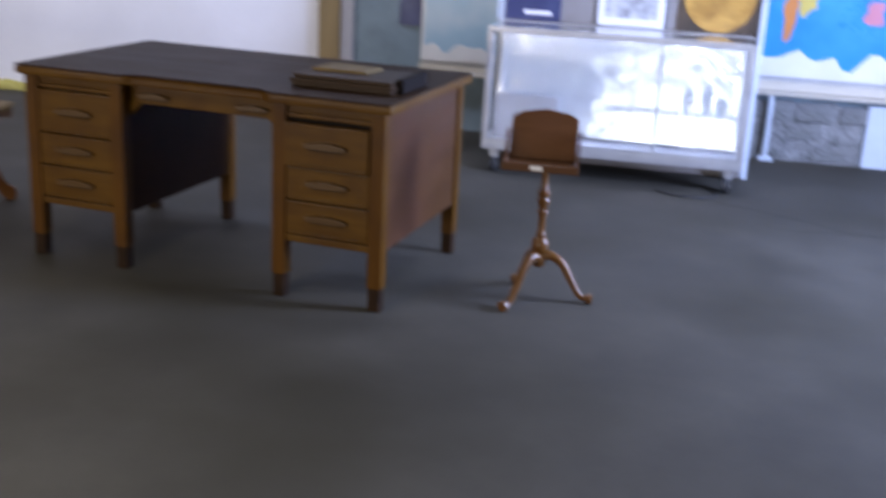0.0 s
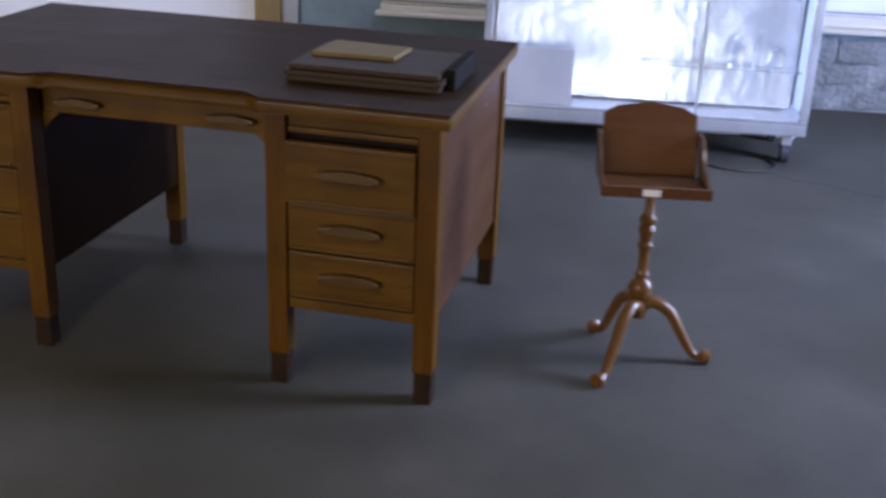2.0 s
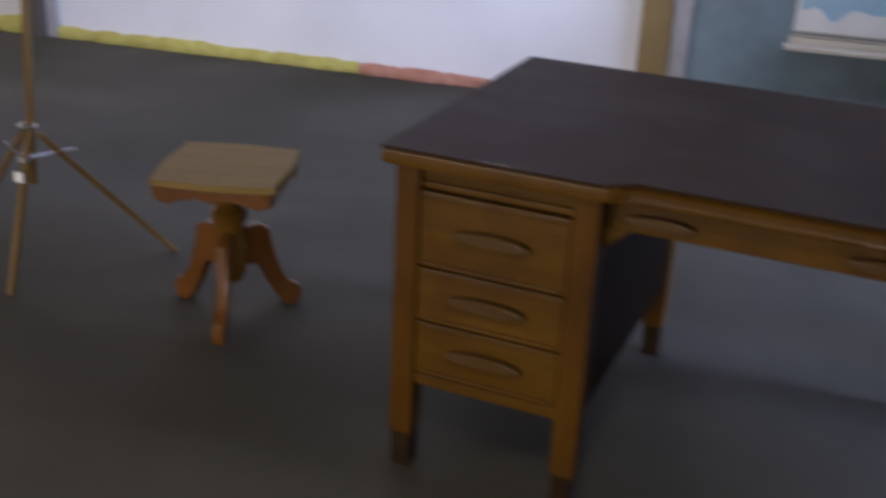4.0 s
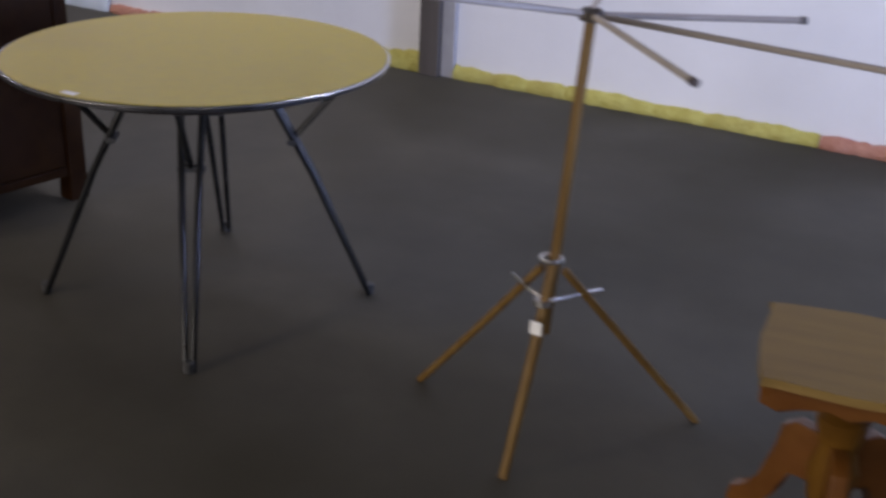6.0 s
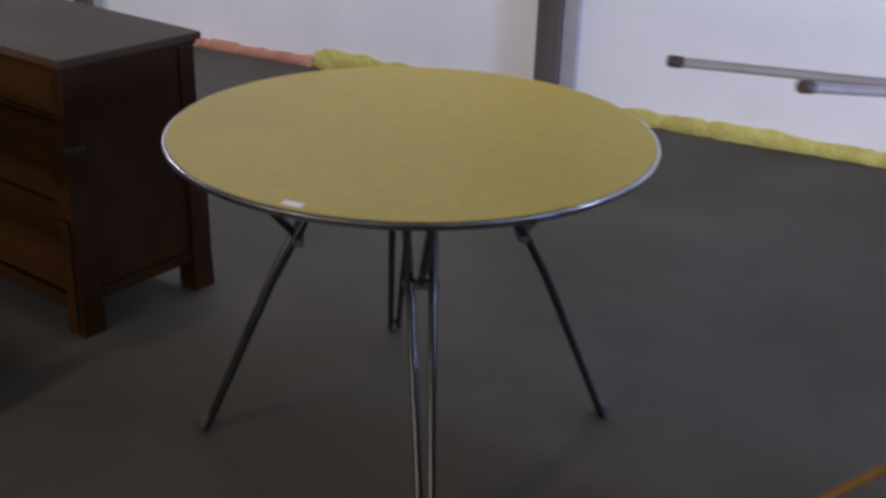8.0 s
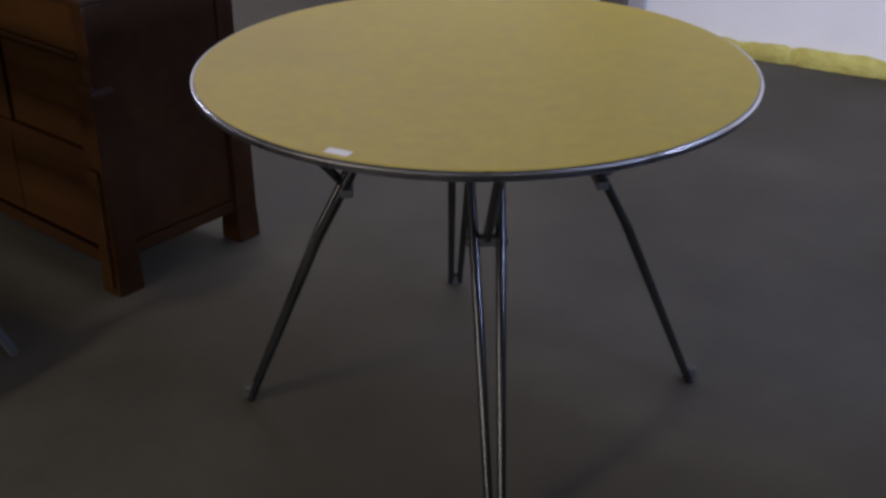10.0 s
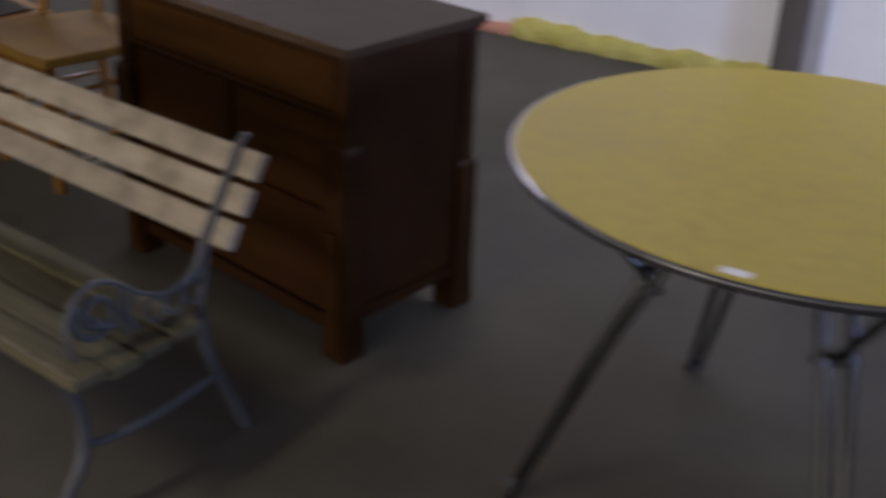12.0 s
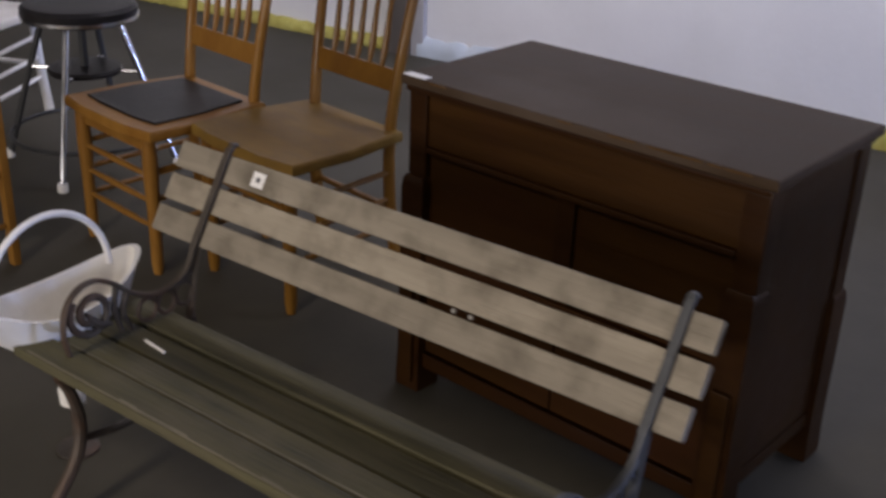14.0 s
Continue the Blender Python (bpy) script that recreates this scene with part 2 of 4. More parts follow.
TRAY = surface("dark_wooden_box", (0.0248, 0.0136, 0.0062), (0.0465, 0.0260, 0.0124), 0.5, spec=0.15, scale=7, stretch=(0.3, 3, 3), fine=60, bump=0.15)
NAVY = surface("navy_print", (0.012, 0.02, 0.085), (0.022, 0.035, 0.13), 0.4, scale=3, stain=(0.10, 0.13, 0.25), stain_scale=7, stain_amount=0.35)
PRINT_GREY = surface("grey_print", (0.30, 0.30, 0.31), (0.66, 0.66, 0.67), 0.5, scale=9, stain=(0.10, 0.10, 0.11), stain_scale=14, stain_amount=0.7)
PRINT_BROWN = surface("dark_brown_print", (0.03, 0.02, 0.016), (0.06, 0.045, 0.035), 0.35, scale=3, stain=(0.12, 0.08, 0.05), stain_scale=6, stain_amount=0.4)
GOLD_PRINT = surface("golden_print", (0.34, 0.17, 0.03), (0.58, 0.34, 0.08), 0.4, scale=7, stretch=(0.6, 1, 2), stain=(0.2, 0.09, 0.02), stain_scale=9, stain_amount=0.6)
TAUPE = surface("taupe_backboard", (0.20, 0.18, 0.17), (0.27, 0.25, 0.24), 0.65, scale=3, fine=60, bump=0.1)
LAND = {k: surface("map_land_" + k, tuple(0.85 * a for a in c), c, 0.35, scale=9) for k, c in
        dict(orange=(0.66, 0.25, 0.07), yellow=(0.66, 0.52, 0.13), pink=(0.60, 0.24, 0.30), cream=(0.62, 0.58, 0.44)).items()}
OCEAN = surface("map_ocean_blue", (0.02, 0.22, 0.52), (0.035, 0.30, 0.64), 0.3, scale=2, stain=(0.10, 0.42, 0.72), stain_scale=2.2, stain_amount=0.5)
OCEAN_PALE = surface("map_ocean_pale", (0.24, 0.40, 0.52), (0.34, 0.50, 0.60), 0.3, scale=2, stain=(0.55, 0.62, 0.64), stain_scale=2.2, stain_amount=0.8)
RAIL = surface("cream_rail_paint", (0.46, 0.42, 0.34), (0.58, 0.54, 0.45), 0.5, scale=6, stretch=(0.2, 3, 3), fine=60, bump=0.1)
MAP_WHITE = surface("map_border_paper", (0.64, 0.63, 0.60), (0.74, 0.73, 0.70), 0.5, scale=4)

GLASS, gn, gl, gp = nodes_of("case_glass")
gp.inputs["Transmission Weight"].default_value, gp.inputs["Roughness"].default_value, gp.inputs["IOR"].default_value = 1.0, 0.04, 1.45
gp.inputs["Base Color"].default_value = (0.95, 0.97, 0.97, 1)


# ---- mesh helpers ----
def thing(name, m, label, category, group="", kind=""):
    ob = new(name)
    ob.empty_display_size = 0.1
    ob.matrix_world = m
    return tagged(ob, label, category, group, kind)


def mesh_object(name, bm, material, smooth=True):
    me = bpy.data.meshes.new(name)
    bmesh.ops.recalc_face_normals(bm, faces=bm.faces)
    bm.to_mesh(me)
    bm.free()
    me.materials.append(material)
    if smooth:
        me.shade_smooth()
        me.set_sharp_from_angle(angle=radians(38))
    ob = new(name, me)
    if smooth:
        ob.modifiers.new("weighted_normals", "WEIGHTED_NORMAL").keep_sharp = True
    return ob


def part(name, bm, material, parent, label="", smooth=True):
    ob = mesh_object(name, bm, material, smooth)
    ob.parent = parent
    return tagged(ob, label)


def lump(name, bm, material, label, category, kind=""):
    return tagged(mesh_object(name, bm, material), label, category, kind=kind)


def box(x0, x1, y0, y1, z0, z1, bevel=0.003, bm=None, m=None):
    bm = bm or bmesh.new()
    vs = bmesh.ops.create_cube(bm, size=1)["verts"]
    bmesh.ops.transform(bm, verts=vs, matrix=Matrix.Translation(((x0 + x1) / 2, (y0 + y1) / 2, (z0 + z1) / 2)) @ Matrix.Diagonal((x1 - x0, y1 - y0, z1 - z0, 1)))
    if bevel:
        es = list({e for v in vs for e in v.link_edges})
        vs = list({v for f in bmesh.ops.bevel(bm, geom=es, offset=bevel, segments=2, affect="EDGES", profile=0.6)["faces"] for v in f.verts} | {v for v in vs if v.is_valid})
    if m is not None:
        bmesh.ops.transform(bm, verts=vs, matrix=m)
    return bm


def tube(points, radius, sides=10, bm=None, closed=False, flat=None):
    """A round bar along points; radius may be a number or one per point; flat squeezes it across an axis."""
    bm = bm or bmesh.new()
    pts = [Vector(p) for p in points]
    n = len(pts)
    rad = radius if isinstance(radius, (list, tuple)) else [radius] * n
    rings, up = [], None
    for i, p in enumerate(pts):
        a = pts[(i - 1) % n] if closed or i else p
        b = pts[(i + 1) % n] if closed or i < n - 1 else p
        d = (b - a).normalized()
        if up is None:
            up = d.orthogonal().normalized()
        up = (up - d * up.dot(d)).normalized()
        side = d.cross(up)
        ring = []
        for k in range(sides):
            c = 2 * math.pi * k / sides
            off = (up * math.cos(c) + side * math.sin(c)) * rad[i]
            if flat:
                off = Vector(off[j] * flat[j] for j in range(3))
            ring.append(bm.verts.new(p + off))
        rings.append(ring)
    pairs = list(zip(rings, rings[1:])) + ([(rings[-1], rings[0])] if closed else [])
    for r0, r1 in pairs:
        for k in range(sides):
            bm.faces.new((r0[k], r0[(k + 1) % sides], r1[(k + 1) % sides], r1[k]))
    if not closed:
        bm.faces.new(rings[0][::-1])
        bm.faces.new(rings[-1])
    return bm


def lathe(profile, sides=24, bm=None, at=(0, 0)):
    """A turned shape from (radius, height) pairs."""
    bm = bm or bmesh.new()
    rings = [[bm.verts.new((at[0] + r * math.cos(2 * math.pi * k / sides), at[1] + r * math.sin(2 * math.pi * k / sides), z)) for k in range(sides)] for r, z in profile]
    for a, b in zip(rings, rings[1:]):
        for k in range(sides):
            bm.faces.new((a[k], a[(k + 1) % sides], b[(k + 1) % sides], b[k]))
    bm.faces.new(rings[0][::-1])
    bm.faces.new(rings[-1])
    return bm


def plate(outline, thick, m=None, bevel=0.003, bm=None):
    """A flat board: the outline lies in x and y, and it is thick in z."""
    bm = bm or bmesh.new()
    low = [bm.verts.new((x, y, 0)) for x, y in outline]
    top = [bm.verts.new((x, y, thick)) for x, y in outline]
    n = len(low)
    fs = [bm.faces.new(low[::-1]), bm.faces.new(top)]
    fs += [bm.faces.new((low[i], low[(i + 1) % n], top[(i + 1) % n], top[i])) for i in range(n)]
    vs = set(low + top)
    if bevel:
        es = list(set(fs[0].edges) | set(fs[1].edges))
        out = bmesh.ops.bevel(bm, geom=es, offset=bevel, segments=2, affect="EDGES", profile=0.6)
        vs = {v for v in vs if v.is_valid} | {v for f in out["faces"] for v in f.verts}
    if m is not None:
        bmesh.ops.transform(bm, verts=list(vs), matrix=m)
    return bm


def curve_points(points, steps=6):
    """A smooth line through points."""
    ps = [Vector(p) for p in points]
    ps = [2 * ps[0] - ps[1]] + ps + [2 * ps[-1] - ps[-2]]
    out = []
    for i in range(1, len(ps) - 2):
        a, b, c, d = ps[i - 1:i + 3]
        for k in range(steps):
            t = k / steps
            out.append(0.5 * ((2 * b) + (c - a) * t + (2 * a - 5 * b + 4 * c - d) * t * t + (3 * b - a - 3 * c + d) * t ** 3))
    return out + [ps[-2]]


UPRIGHT = pose(0, 0, 0, 90)


# ---- the hall ----
X0, X1, Y0, TOP = -7.5, 8.8, -13.5, 3.9
JX = 3.285


def wall(name, parts, material, label):
    bm = bmesh.new()
    for b in parts:
        box(*b, bevel=0, bm=bm)
    return lump(name, bm, material, label, "wall", "structure")


lump("floor", box(X0 - 0.2, X1 + 0.2, Y0 - 0.2, 0.2, -0.15, 0, 0), CONCRETE, "bare grey concrete floor with dull stains", "floor", "structure")
lump("ceiling", box(X0 - 0.2, X1 + 0.2, Y0 - 0.2, 0.2, TOP, TOP + 0.15, 0), CEILING, "unseen hall ceiling kept dark to cut bounced light", "ceiling", "structure")
wall("wall_north", [(X0 - 0.2, JX, 0, 0.2, 0, TOP)], WHITE_WALL, "smooth white painted wall with faint marks")
wall("wall_north_blue", [(JX, X1 + 0.2, 0.004, 0.2, 0, TOP)], BLUE_WALL, "blue-grey painted wall with scuffed patches")
wall("wall_west", [(X0 - 0.2, X0, Y0, 0, 0, TOP)], PLAIN_WALL, "unseen wall kept dark to cut bounced light")
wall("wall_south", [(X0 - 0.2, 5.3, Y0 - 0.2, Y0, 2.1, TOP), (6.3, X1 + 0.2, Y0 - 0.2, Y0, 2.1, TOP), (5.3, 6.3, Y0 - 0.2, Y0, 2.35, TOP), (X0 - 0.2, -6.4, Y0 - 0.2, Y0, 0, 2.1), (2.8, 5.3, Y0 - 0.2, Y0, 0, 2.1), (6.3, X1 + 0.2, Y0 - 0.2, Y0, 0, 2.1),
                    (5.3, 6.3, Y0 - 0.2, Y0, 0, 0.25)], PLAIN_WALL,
     "unseen dark wall with an added low bay for fill light and a door opening")
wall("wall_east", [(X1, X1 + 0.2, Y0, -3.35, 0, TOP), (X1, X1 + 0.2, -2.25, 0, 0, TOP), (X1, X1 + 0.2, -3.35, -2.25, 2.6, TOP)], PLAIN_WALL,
     "unseen wall kept dark to cut bounced light, with a tall doorway")
lump("ground", box(-70, 80, -80, 60, -0.16, -0.01, 0), CONCRETE, "pale concrete yard outside the doorway", "ground", "structure")

for px in (-0.092, -2.85, -5.6):
    p = thing("wall_post", pose(px, 0, 0), "dark steel post with a grey flange against the white wall", "post", "posts along the white wall", "structure")
    part("web", box(-0.056, 0.052, -0.07, -0.002, 0, TOP, 0.004), POST, p)
    part("flange", box(0.054, 0.125, -0.035, -0.002, 0, TOP, 0.004), POST_GREY, p, "pale grey flange")

j = thing("door_trim", pose(JX, 0, 0), "brown varnished timber jamb where the white wall ends", "trim", kind="structure")
part("jamb", box(0, 0.145, -0.06, -0.002, 0, TOP, 0.006), JAMB, j)
# Grey strip stands in for the shadowed gap next to the jamb.
part("shadow_strip", box(0.147, 0.235, -0.03, -0.002, 0, TOP, 0.004), POST_GREY, j, "grey strip painting the shadow beside the jamb")

# bare blockwork below the map, and a pale panel beside it
rnd = random.Random(4)
low = thing("low_masonry", pose(0, 0, 0), "bare grey rubble masonry below the map rail", "masonry", kind="structure")
shapes = []
for k in range(5):
    b = box(-0.1, 0.1, -0.03, 0, -0.06, 0.06, 0)
    for v in b.verts:
        v.co += Vector((rnd.uniform(-0.018, 0.018), rnd.uniform(-0.008, 0.008), rnd.uniform(-0.012, 0.012)))
    bmesh.ops.bevel(b, geom=b.edges[:], offset=0.008, segments=1, affect="EDGES")
    me = bpy.data.meshes.new("stone")
    bmesh.ops.recalc_face_normals(b, faces=b.faces)
    b.to_mesh(me)
    b.free()
    me.materials.append(MASONRY)
    shapes.append(me)
for row in range(3):
    x = 6.12 + 0.06 * (row % 2)
    while x < 6.74:
        w = rnd.uniform(0.16, 0.3)
        o = new("stone", rnd.choice(shapes))
        o.parent = low
        o.matrix_world = pose(x + w / 2, -0.012, 0.068 + 0.125 * row) @ Matrix.Diagonal((w / 0.21, rnd.uniform(0.8, 1.1), 1.0, 1))
        x += w + 0.012
part("mortar", box(6.10, 6.84, -0.037, 0.0, 0, 0.37, 0.003), MASONRY, low)
lump("pale_panel", box(6.85, 8.2, -0.05, -0.002, 0, 0.39, 0.006), PALE_PANEL, "pale blue painted low panel against the wall", "panel", "structure")
w = thing("wall_pipe", pose(6.26, -0.07, 0), "thin grey pipe standing up the masonry", "pipe", kind="structure")
part("pipe", tube([(0, 0, 0), (0, 0, 0.41)], 0.017, 10), PALE_PANEL, w)
part("base_clamp", box(-0.04, 0.05, -0.03, 0.05, 0, 0.02, 0.004), PALE_PANEL, w)


def crack(xa, ya, xb, yb, seed, wide):
    """A wandering dark crack in the concrete."""
    n = 40
    left, right = [], []
    for i in range(n + 1):
        q = i / n
        x = xa + (xb - xa) * q + 0.05 * noise.noise((q * 5, seed, 1)) + 0.015 * noise.noise((q * 21, seed, 2))
        y = ya + (yb - ya) * q + 0.05 * noise.noise((q * 5, seed, 6)) + 0.015 * noise.noise((q * 21, seed, 8))
        w = wide * (0.35 + 0.65 * abs(noise.noise((q * 11, seed, 4)))) * min(1, 6 * q, 6 * (1 - q)) + 0.0006
        left.append((x, y + w))
        right.append((x, y - w))
    bm = bmesh.new()
    a = [bm.verts.new((x, y, 0.0006)) for x, y in left]
    b = [bm.verts.new((x, y, 0.0006)) for x, y in right]
    for i in range(n):
        bm.faces.new((a[i], a[i + 1], b[i + 1], b[i]))
    return lump("floor_crack", bm, BLACK_AND_SHADE, "thin dark crack across the concrete floor", "crack", "structure")


crack(5.85, -1.26, 6.85, -1.80, 2, 0.006)
crack(6.2, -1.75, 7.6, -1.6, 9, 0.005)


def foam(name, xa, xb, seed, material, label, high):
    """A lumpy bead of sealing foam along the foot of the white wall."""
    rn = random.Random(seed)
    n = int((xb - xa) / 0.03)
    bm = bmesh.new()
    rows = []
    for i in range(n + 1):
        x = xa + (xb - xa) * i / n
        a = 0.5 + 0.5 * noise.noise((x * 2.1, seed, 0)) + 0.35 * noise.noise((x * 7, seed, 3)) + 0.25 * rn.uniform(-1, 1) * 0.6
        h, d = high * (0.65 + 0.5 * a), 0.022 + 0.03 * max(0, a)
        prof = ((-d, 0.001), (-d * 1.05, h * 0.35), (-d * 0.8, h * 0.75), (-d * 0.35, h), (-0.002, h * 0.96))
        rows.append([bm.verts.new((x, y + rn.uniform(-0.003, 0.003), max(0.001, z + rn.uniform(-0.003, 0.003)))) for y, z in prof])
    for r0, r1 in zip(rows, rows[1:]):
        for k in range(4):
            bm.faces.new((r0[k], r0[k + 1], r1[k + 1], r1[k]))
    bm.faces.new(rows[0])
    bm.faces.new(rows[-1][::-1])
    return lump(name, bm, material, label, "foam strip", "structure")


foam("foam_strip_yellow", -1.35, -0.15, 1, FOAM_YELLOW, "lumpy yellow sealing foam along the wall foot", 0.10)
foam("foam_strip_yellow_east", 0.04, 1.84, 2, FOAM_YELLOW, "lumpy yellow sealing foam along the wall foot", 0.07)
foam("foam_strip_salmon", 1.845, JX - 0.01, 3, FOAM_RED, "lumpy salmon sealing foam along the wall foot", 0.06)
foam("foam_strip_grey", -2.76, -2.33, 8, PALE_PANEL, "bulging blue-grey foam lump at the wall foot", 0.11)
foam("foam_strip_salmon_west", -2.325, -1.355, 5, FOAM_RED, "lumpy salmon sealing foam along the wall foot", 0.055)
foam("foam_strip_yellow_west", -5.5, -2.92, 6, FOAM_YELLOW, "lumpy yellow sealing foam along the wall foot", 0.06)


# ---- maps on the wall ----
def blob(cx, cz, rx, rz, seed, y0, y1, bm, sides=26):
    pts = []
    for k in range(sides):
        a = 2 * math.pi * k / sides
        r = 1 + 0.45 * noise.noise((math.cos(a) * 1.6, math.sin(a) * 1.6, seed)) + 0.2 * noise.noise((math.cos(a) * 5, math.sin(a) * 5, seed + 9))
        pts.append((cx + rx * r * math.cos(a), cz + rz * r * math.sin(a)))
    return plate(pts, y1 - y0, pose(0, -y0, 0) @ UPRIGHT, 0, bm)


def wall_map(x0, x1, z0, z1, sea, label, lands, ice):
    t = thing("wall_map", pose(0, 0, 0), label, "map", "maps on the wall")
    part("border", box(x0, x1, -0.020, -0.004, z0, z1, 0.002), MAP_WHITE, t)
    part("ocean", box(x0 + 0.02, x1 - 0.02, -0.024, -0.0205, z0 + 0.035, z1 - 0.02, 0), sea, t)
    for k, (cx, cz, rx, rz, tone) in enumerate(lands):
        part("land", blob(cx, cz, rx, rz, 3.7 * k + x0, 0.0245, 0.0265, bmesh.new()), LAND[tone], t)
    n = 40
    top = [(x0 + 0.02 + (x1 - x0 - 0.04) * i / n, z0 + ice * (1 + 0.7 * noise.noise((i * 0.33, x0, 0)) + 0.35 * noise.noise((i * 0.9, x0, 4)))) for i in range(n + 1)]
    part("ice", plate([(x0 + 0.02, z0 + 0.03)] + [(x1 - 0.02, z0 + 0.03)] + top[::-1], 0.003, pose(0, -0.0245, 0) @ UPRIGHT, 0), MAP_WHITE, t)
    part("strip", box(x0, x1, -0.026, -0.0206, z0 + 0.012, z0 + 0.018, 0), INK, t)
    return t


wall_map(3.985, 5.35, 0.43, 1.5, OCEAN_PALE, "faded pale blue wall map with white borders", [(4.25, 1.05, 0.16, 0.2, "cream"), (4.9, 1.0, 0.25, 0.22, "cream")], 0.12)
wall_map(5.95, 8.1, 0.50, 1.75, OCEAN, "bright blue world map with an icy lower edge",
         [(6.31, 0.93, 0.045, 0.16, "orange"), (6.40, 1.02, 0.06, 0.10, "yellow"), (6.80, 0.95, 0.06, 0.07, "pink"), (6.88, 1.2, 0.2, 0.16, "yellow"), (7.6, 1.2, 0.25, 0.2, "orange")], 0.15)
r = thing("map_rail", pose(0, 0, 0), "long cream wooden ledge under the wall maps", "ledge", kind="structure")
part("tray", box(3.955, 5.6, -0.085, -0.004, 0.372, 0.392, 0.004), RAIL, r)
part("backing_strip", box(3.975, 5.6, -0.018, -0.0045, 0.394, 0.428, 0.003), RAIL, r)
part("tray", box(5.85, 8.2, -0.085, -0.004, 0.415, 0.437, 0.004), RAIL, r)
part("backing_strip", box(5.85, 8.2, -0.018, -0.0045, 0.439, 0.497, 0.003), RAIL, r)
lump("navy_poster", box(3.83, 3.98, -0.012, -0.004, 0.67, 1.25, 0.002), NAVY, "narrow navy poster pinned to the blue wall", "poster")

# ---- glazed display case on casters ----
c = thing("display_case", pose(5.345, -0.915, 0), "glazed aluminium display case on casters, glaring with light", "display case")
W, D, B, H = 0.725, 0.225, 0.135, 0.825
part("base_frame", box(-W, W, -D, D, B, B + 0.055, 0.006), ALU, c)
for sx in (-1, 1):
    for sy in (-1, 1):
        part("post", box(sx * W - (0.035 if sx > 0 else 0), sx * W + (0 if sx > 0 else 0.035), sy * D - (0.03 if sy > 0 else 0), sy * D + (0 if sy > 0 else 0.03), B + 0.056, H - 0.031, 0.004), ALU, c)
part("top_rail", box(-W, W, -D, -D + 0.03, H - 0.03, H, 0.004), ALU, c)
part("top_rail", box(-W, W, D - 0.03, D, H - 0.03, H, 0.004), ALU, c)
part("top_glass", box(-W + 0.01, W - 0.01, -D + 0.031, D - 0.031, H - 0.012, H - 0.004, 0), GLASS, c, "clear glass top").visible_shadow = False
part("glass_pane", box(-W + 0.036, 0.26, -D + 0.016, -D + 0.021, B + 0.07, H - 0.032, 0), GLASS, c, "smeared glass sliding door").visible_shadow = False
part("glass_pane", box(0.235, W - 0.036, -D + 0.006, -D + 0.011, B + 0.07, H - 0.032, 0), GLASS, c, "smeared glass sliding door").visible_shadow = False
part("pane_edge", box(0.228, 0.242, -D + 0.003, -D + 0.014, B + 0.066, H - 0.032, 0.002), ALU, c)
part("track", box(-W + 0.036, W - 0.036, -D + 0.002, -D + 0.026, B + 0.056, B + 0.068, 0.002), ALU, c)
part("lining", box(-W + 0.04, W - 0.04, -0.004, 0.004, -0.30, 0.30, 0.001, m=pose(0, 0.06, B + 0.365, -8)), FOIL, c, "crumpled bright foil lining")
part("shelf", box(-0.05, W - 0.05, -D + 0.05, -0.06, 0.405, 0.412, 0.001), GLASS, c, "clear glass shelf").visible_shadow = False
for sx in (-W + 0.07, W - 0.07):
    for sy in (-D + 0.05, D - 0.05):
        k = part("caster", box(sx - 0.022, sx + 0.022, sy - 0.02, sy + 0.02, 0.085, B - 0.001, 0.004), ALU, c)
        part("wheel", tube([(sx - 0.016, sy + 0.012, 0.046), (sx + 0.016, sy + 0.012, 0.046)], 0.046, 20), RUBBER, k, "black rubber wheel")
        part("hub_cap", tube([(sx - 0.02, sy + 0.012, 0.046), (sx + 0.02, sy + 0.012, 0.046)], 0.022, 14), STEEL, k)
part("panel", box(-0.672, -0.32, -0.15, -0.14, B + 0.057, 0.45, 0.002), TAUPE, c, "grey board leaning inside")
for (gx, gz, gr, gh) in ((0.40, 0.413, 0.03, 0.13), (0.50, 0.413, 0.025, 0.16), (0.58, 0.413, 0.03, 0.09)):
    part("glass_jar", lathe([(gr, 0), (gr, gh * 0.7), (gr * 0.5, gh * 0.85), (gr * 0.55, gh)], 16), GLASS, c, "small clear glass jar").matrix_local = pose(gx, -0.10, gz)

lump("floor_cable", tube(curve_points([(5.62, -1.20, 0.006), (5.72, -1.27, 0.006), (5.85, -1.28, 0.006), (5.95, -1.20, 0.006), (5.93, -1.05, 0.006)], 6), 0.005, 6), RUBBER, "dark loop of cable lying under the display case", "cable")

bb = thing("poster_board", pose(0.03, -0.085, 0), "taupe board with three posters standing behind the display case", "poster board")
part("board", box(4.60, 6.06, -0.585, -0.565, 0, 1.6, 0.004), TAUPE, bb)
part("edge_post", box(6.061, 6.095, -0.60, -0.56, 0, 1.6, 0.004), PALE_PANEL, bb, "pale blue edge post")
part("edge_post", box(4.565, 4.599, -0.60, -0.56, 0, 1.6, 0.004), PALE_PANEL, bb, "pale blue edge post")
part("navy_print", box(4.61, 4.935, -0.590, -0.5855, 0.79, 1.35, 0.001), NAVY, bb, "navy blue poster")
part("print_title", box(4.72, 4.88, -0.592, -0.5905, 0.86, 0.885, 0), PAPER, bb)
part("picture_frame", box(5.135, 5.545, -0.594, -0.5855, 0.795, 1.3, 0.003), INK, bb, "thin dark picture frame")
part("mount", box(5.15, 5.53, -0.597, -0.5945, 0.83, 1.285, 0), PAPER, bb, "white picture mount")
part("drawing", box(5.19, 5.49, -0.599, -0.5975, 0.875, 1.24, 0), PRINT_GREY, bb, "grey pencil picture")
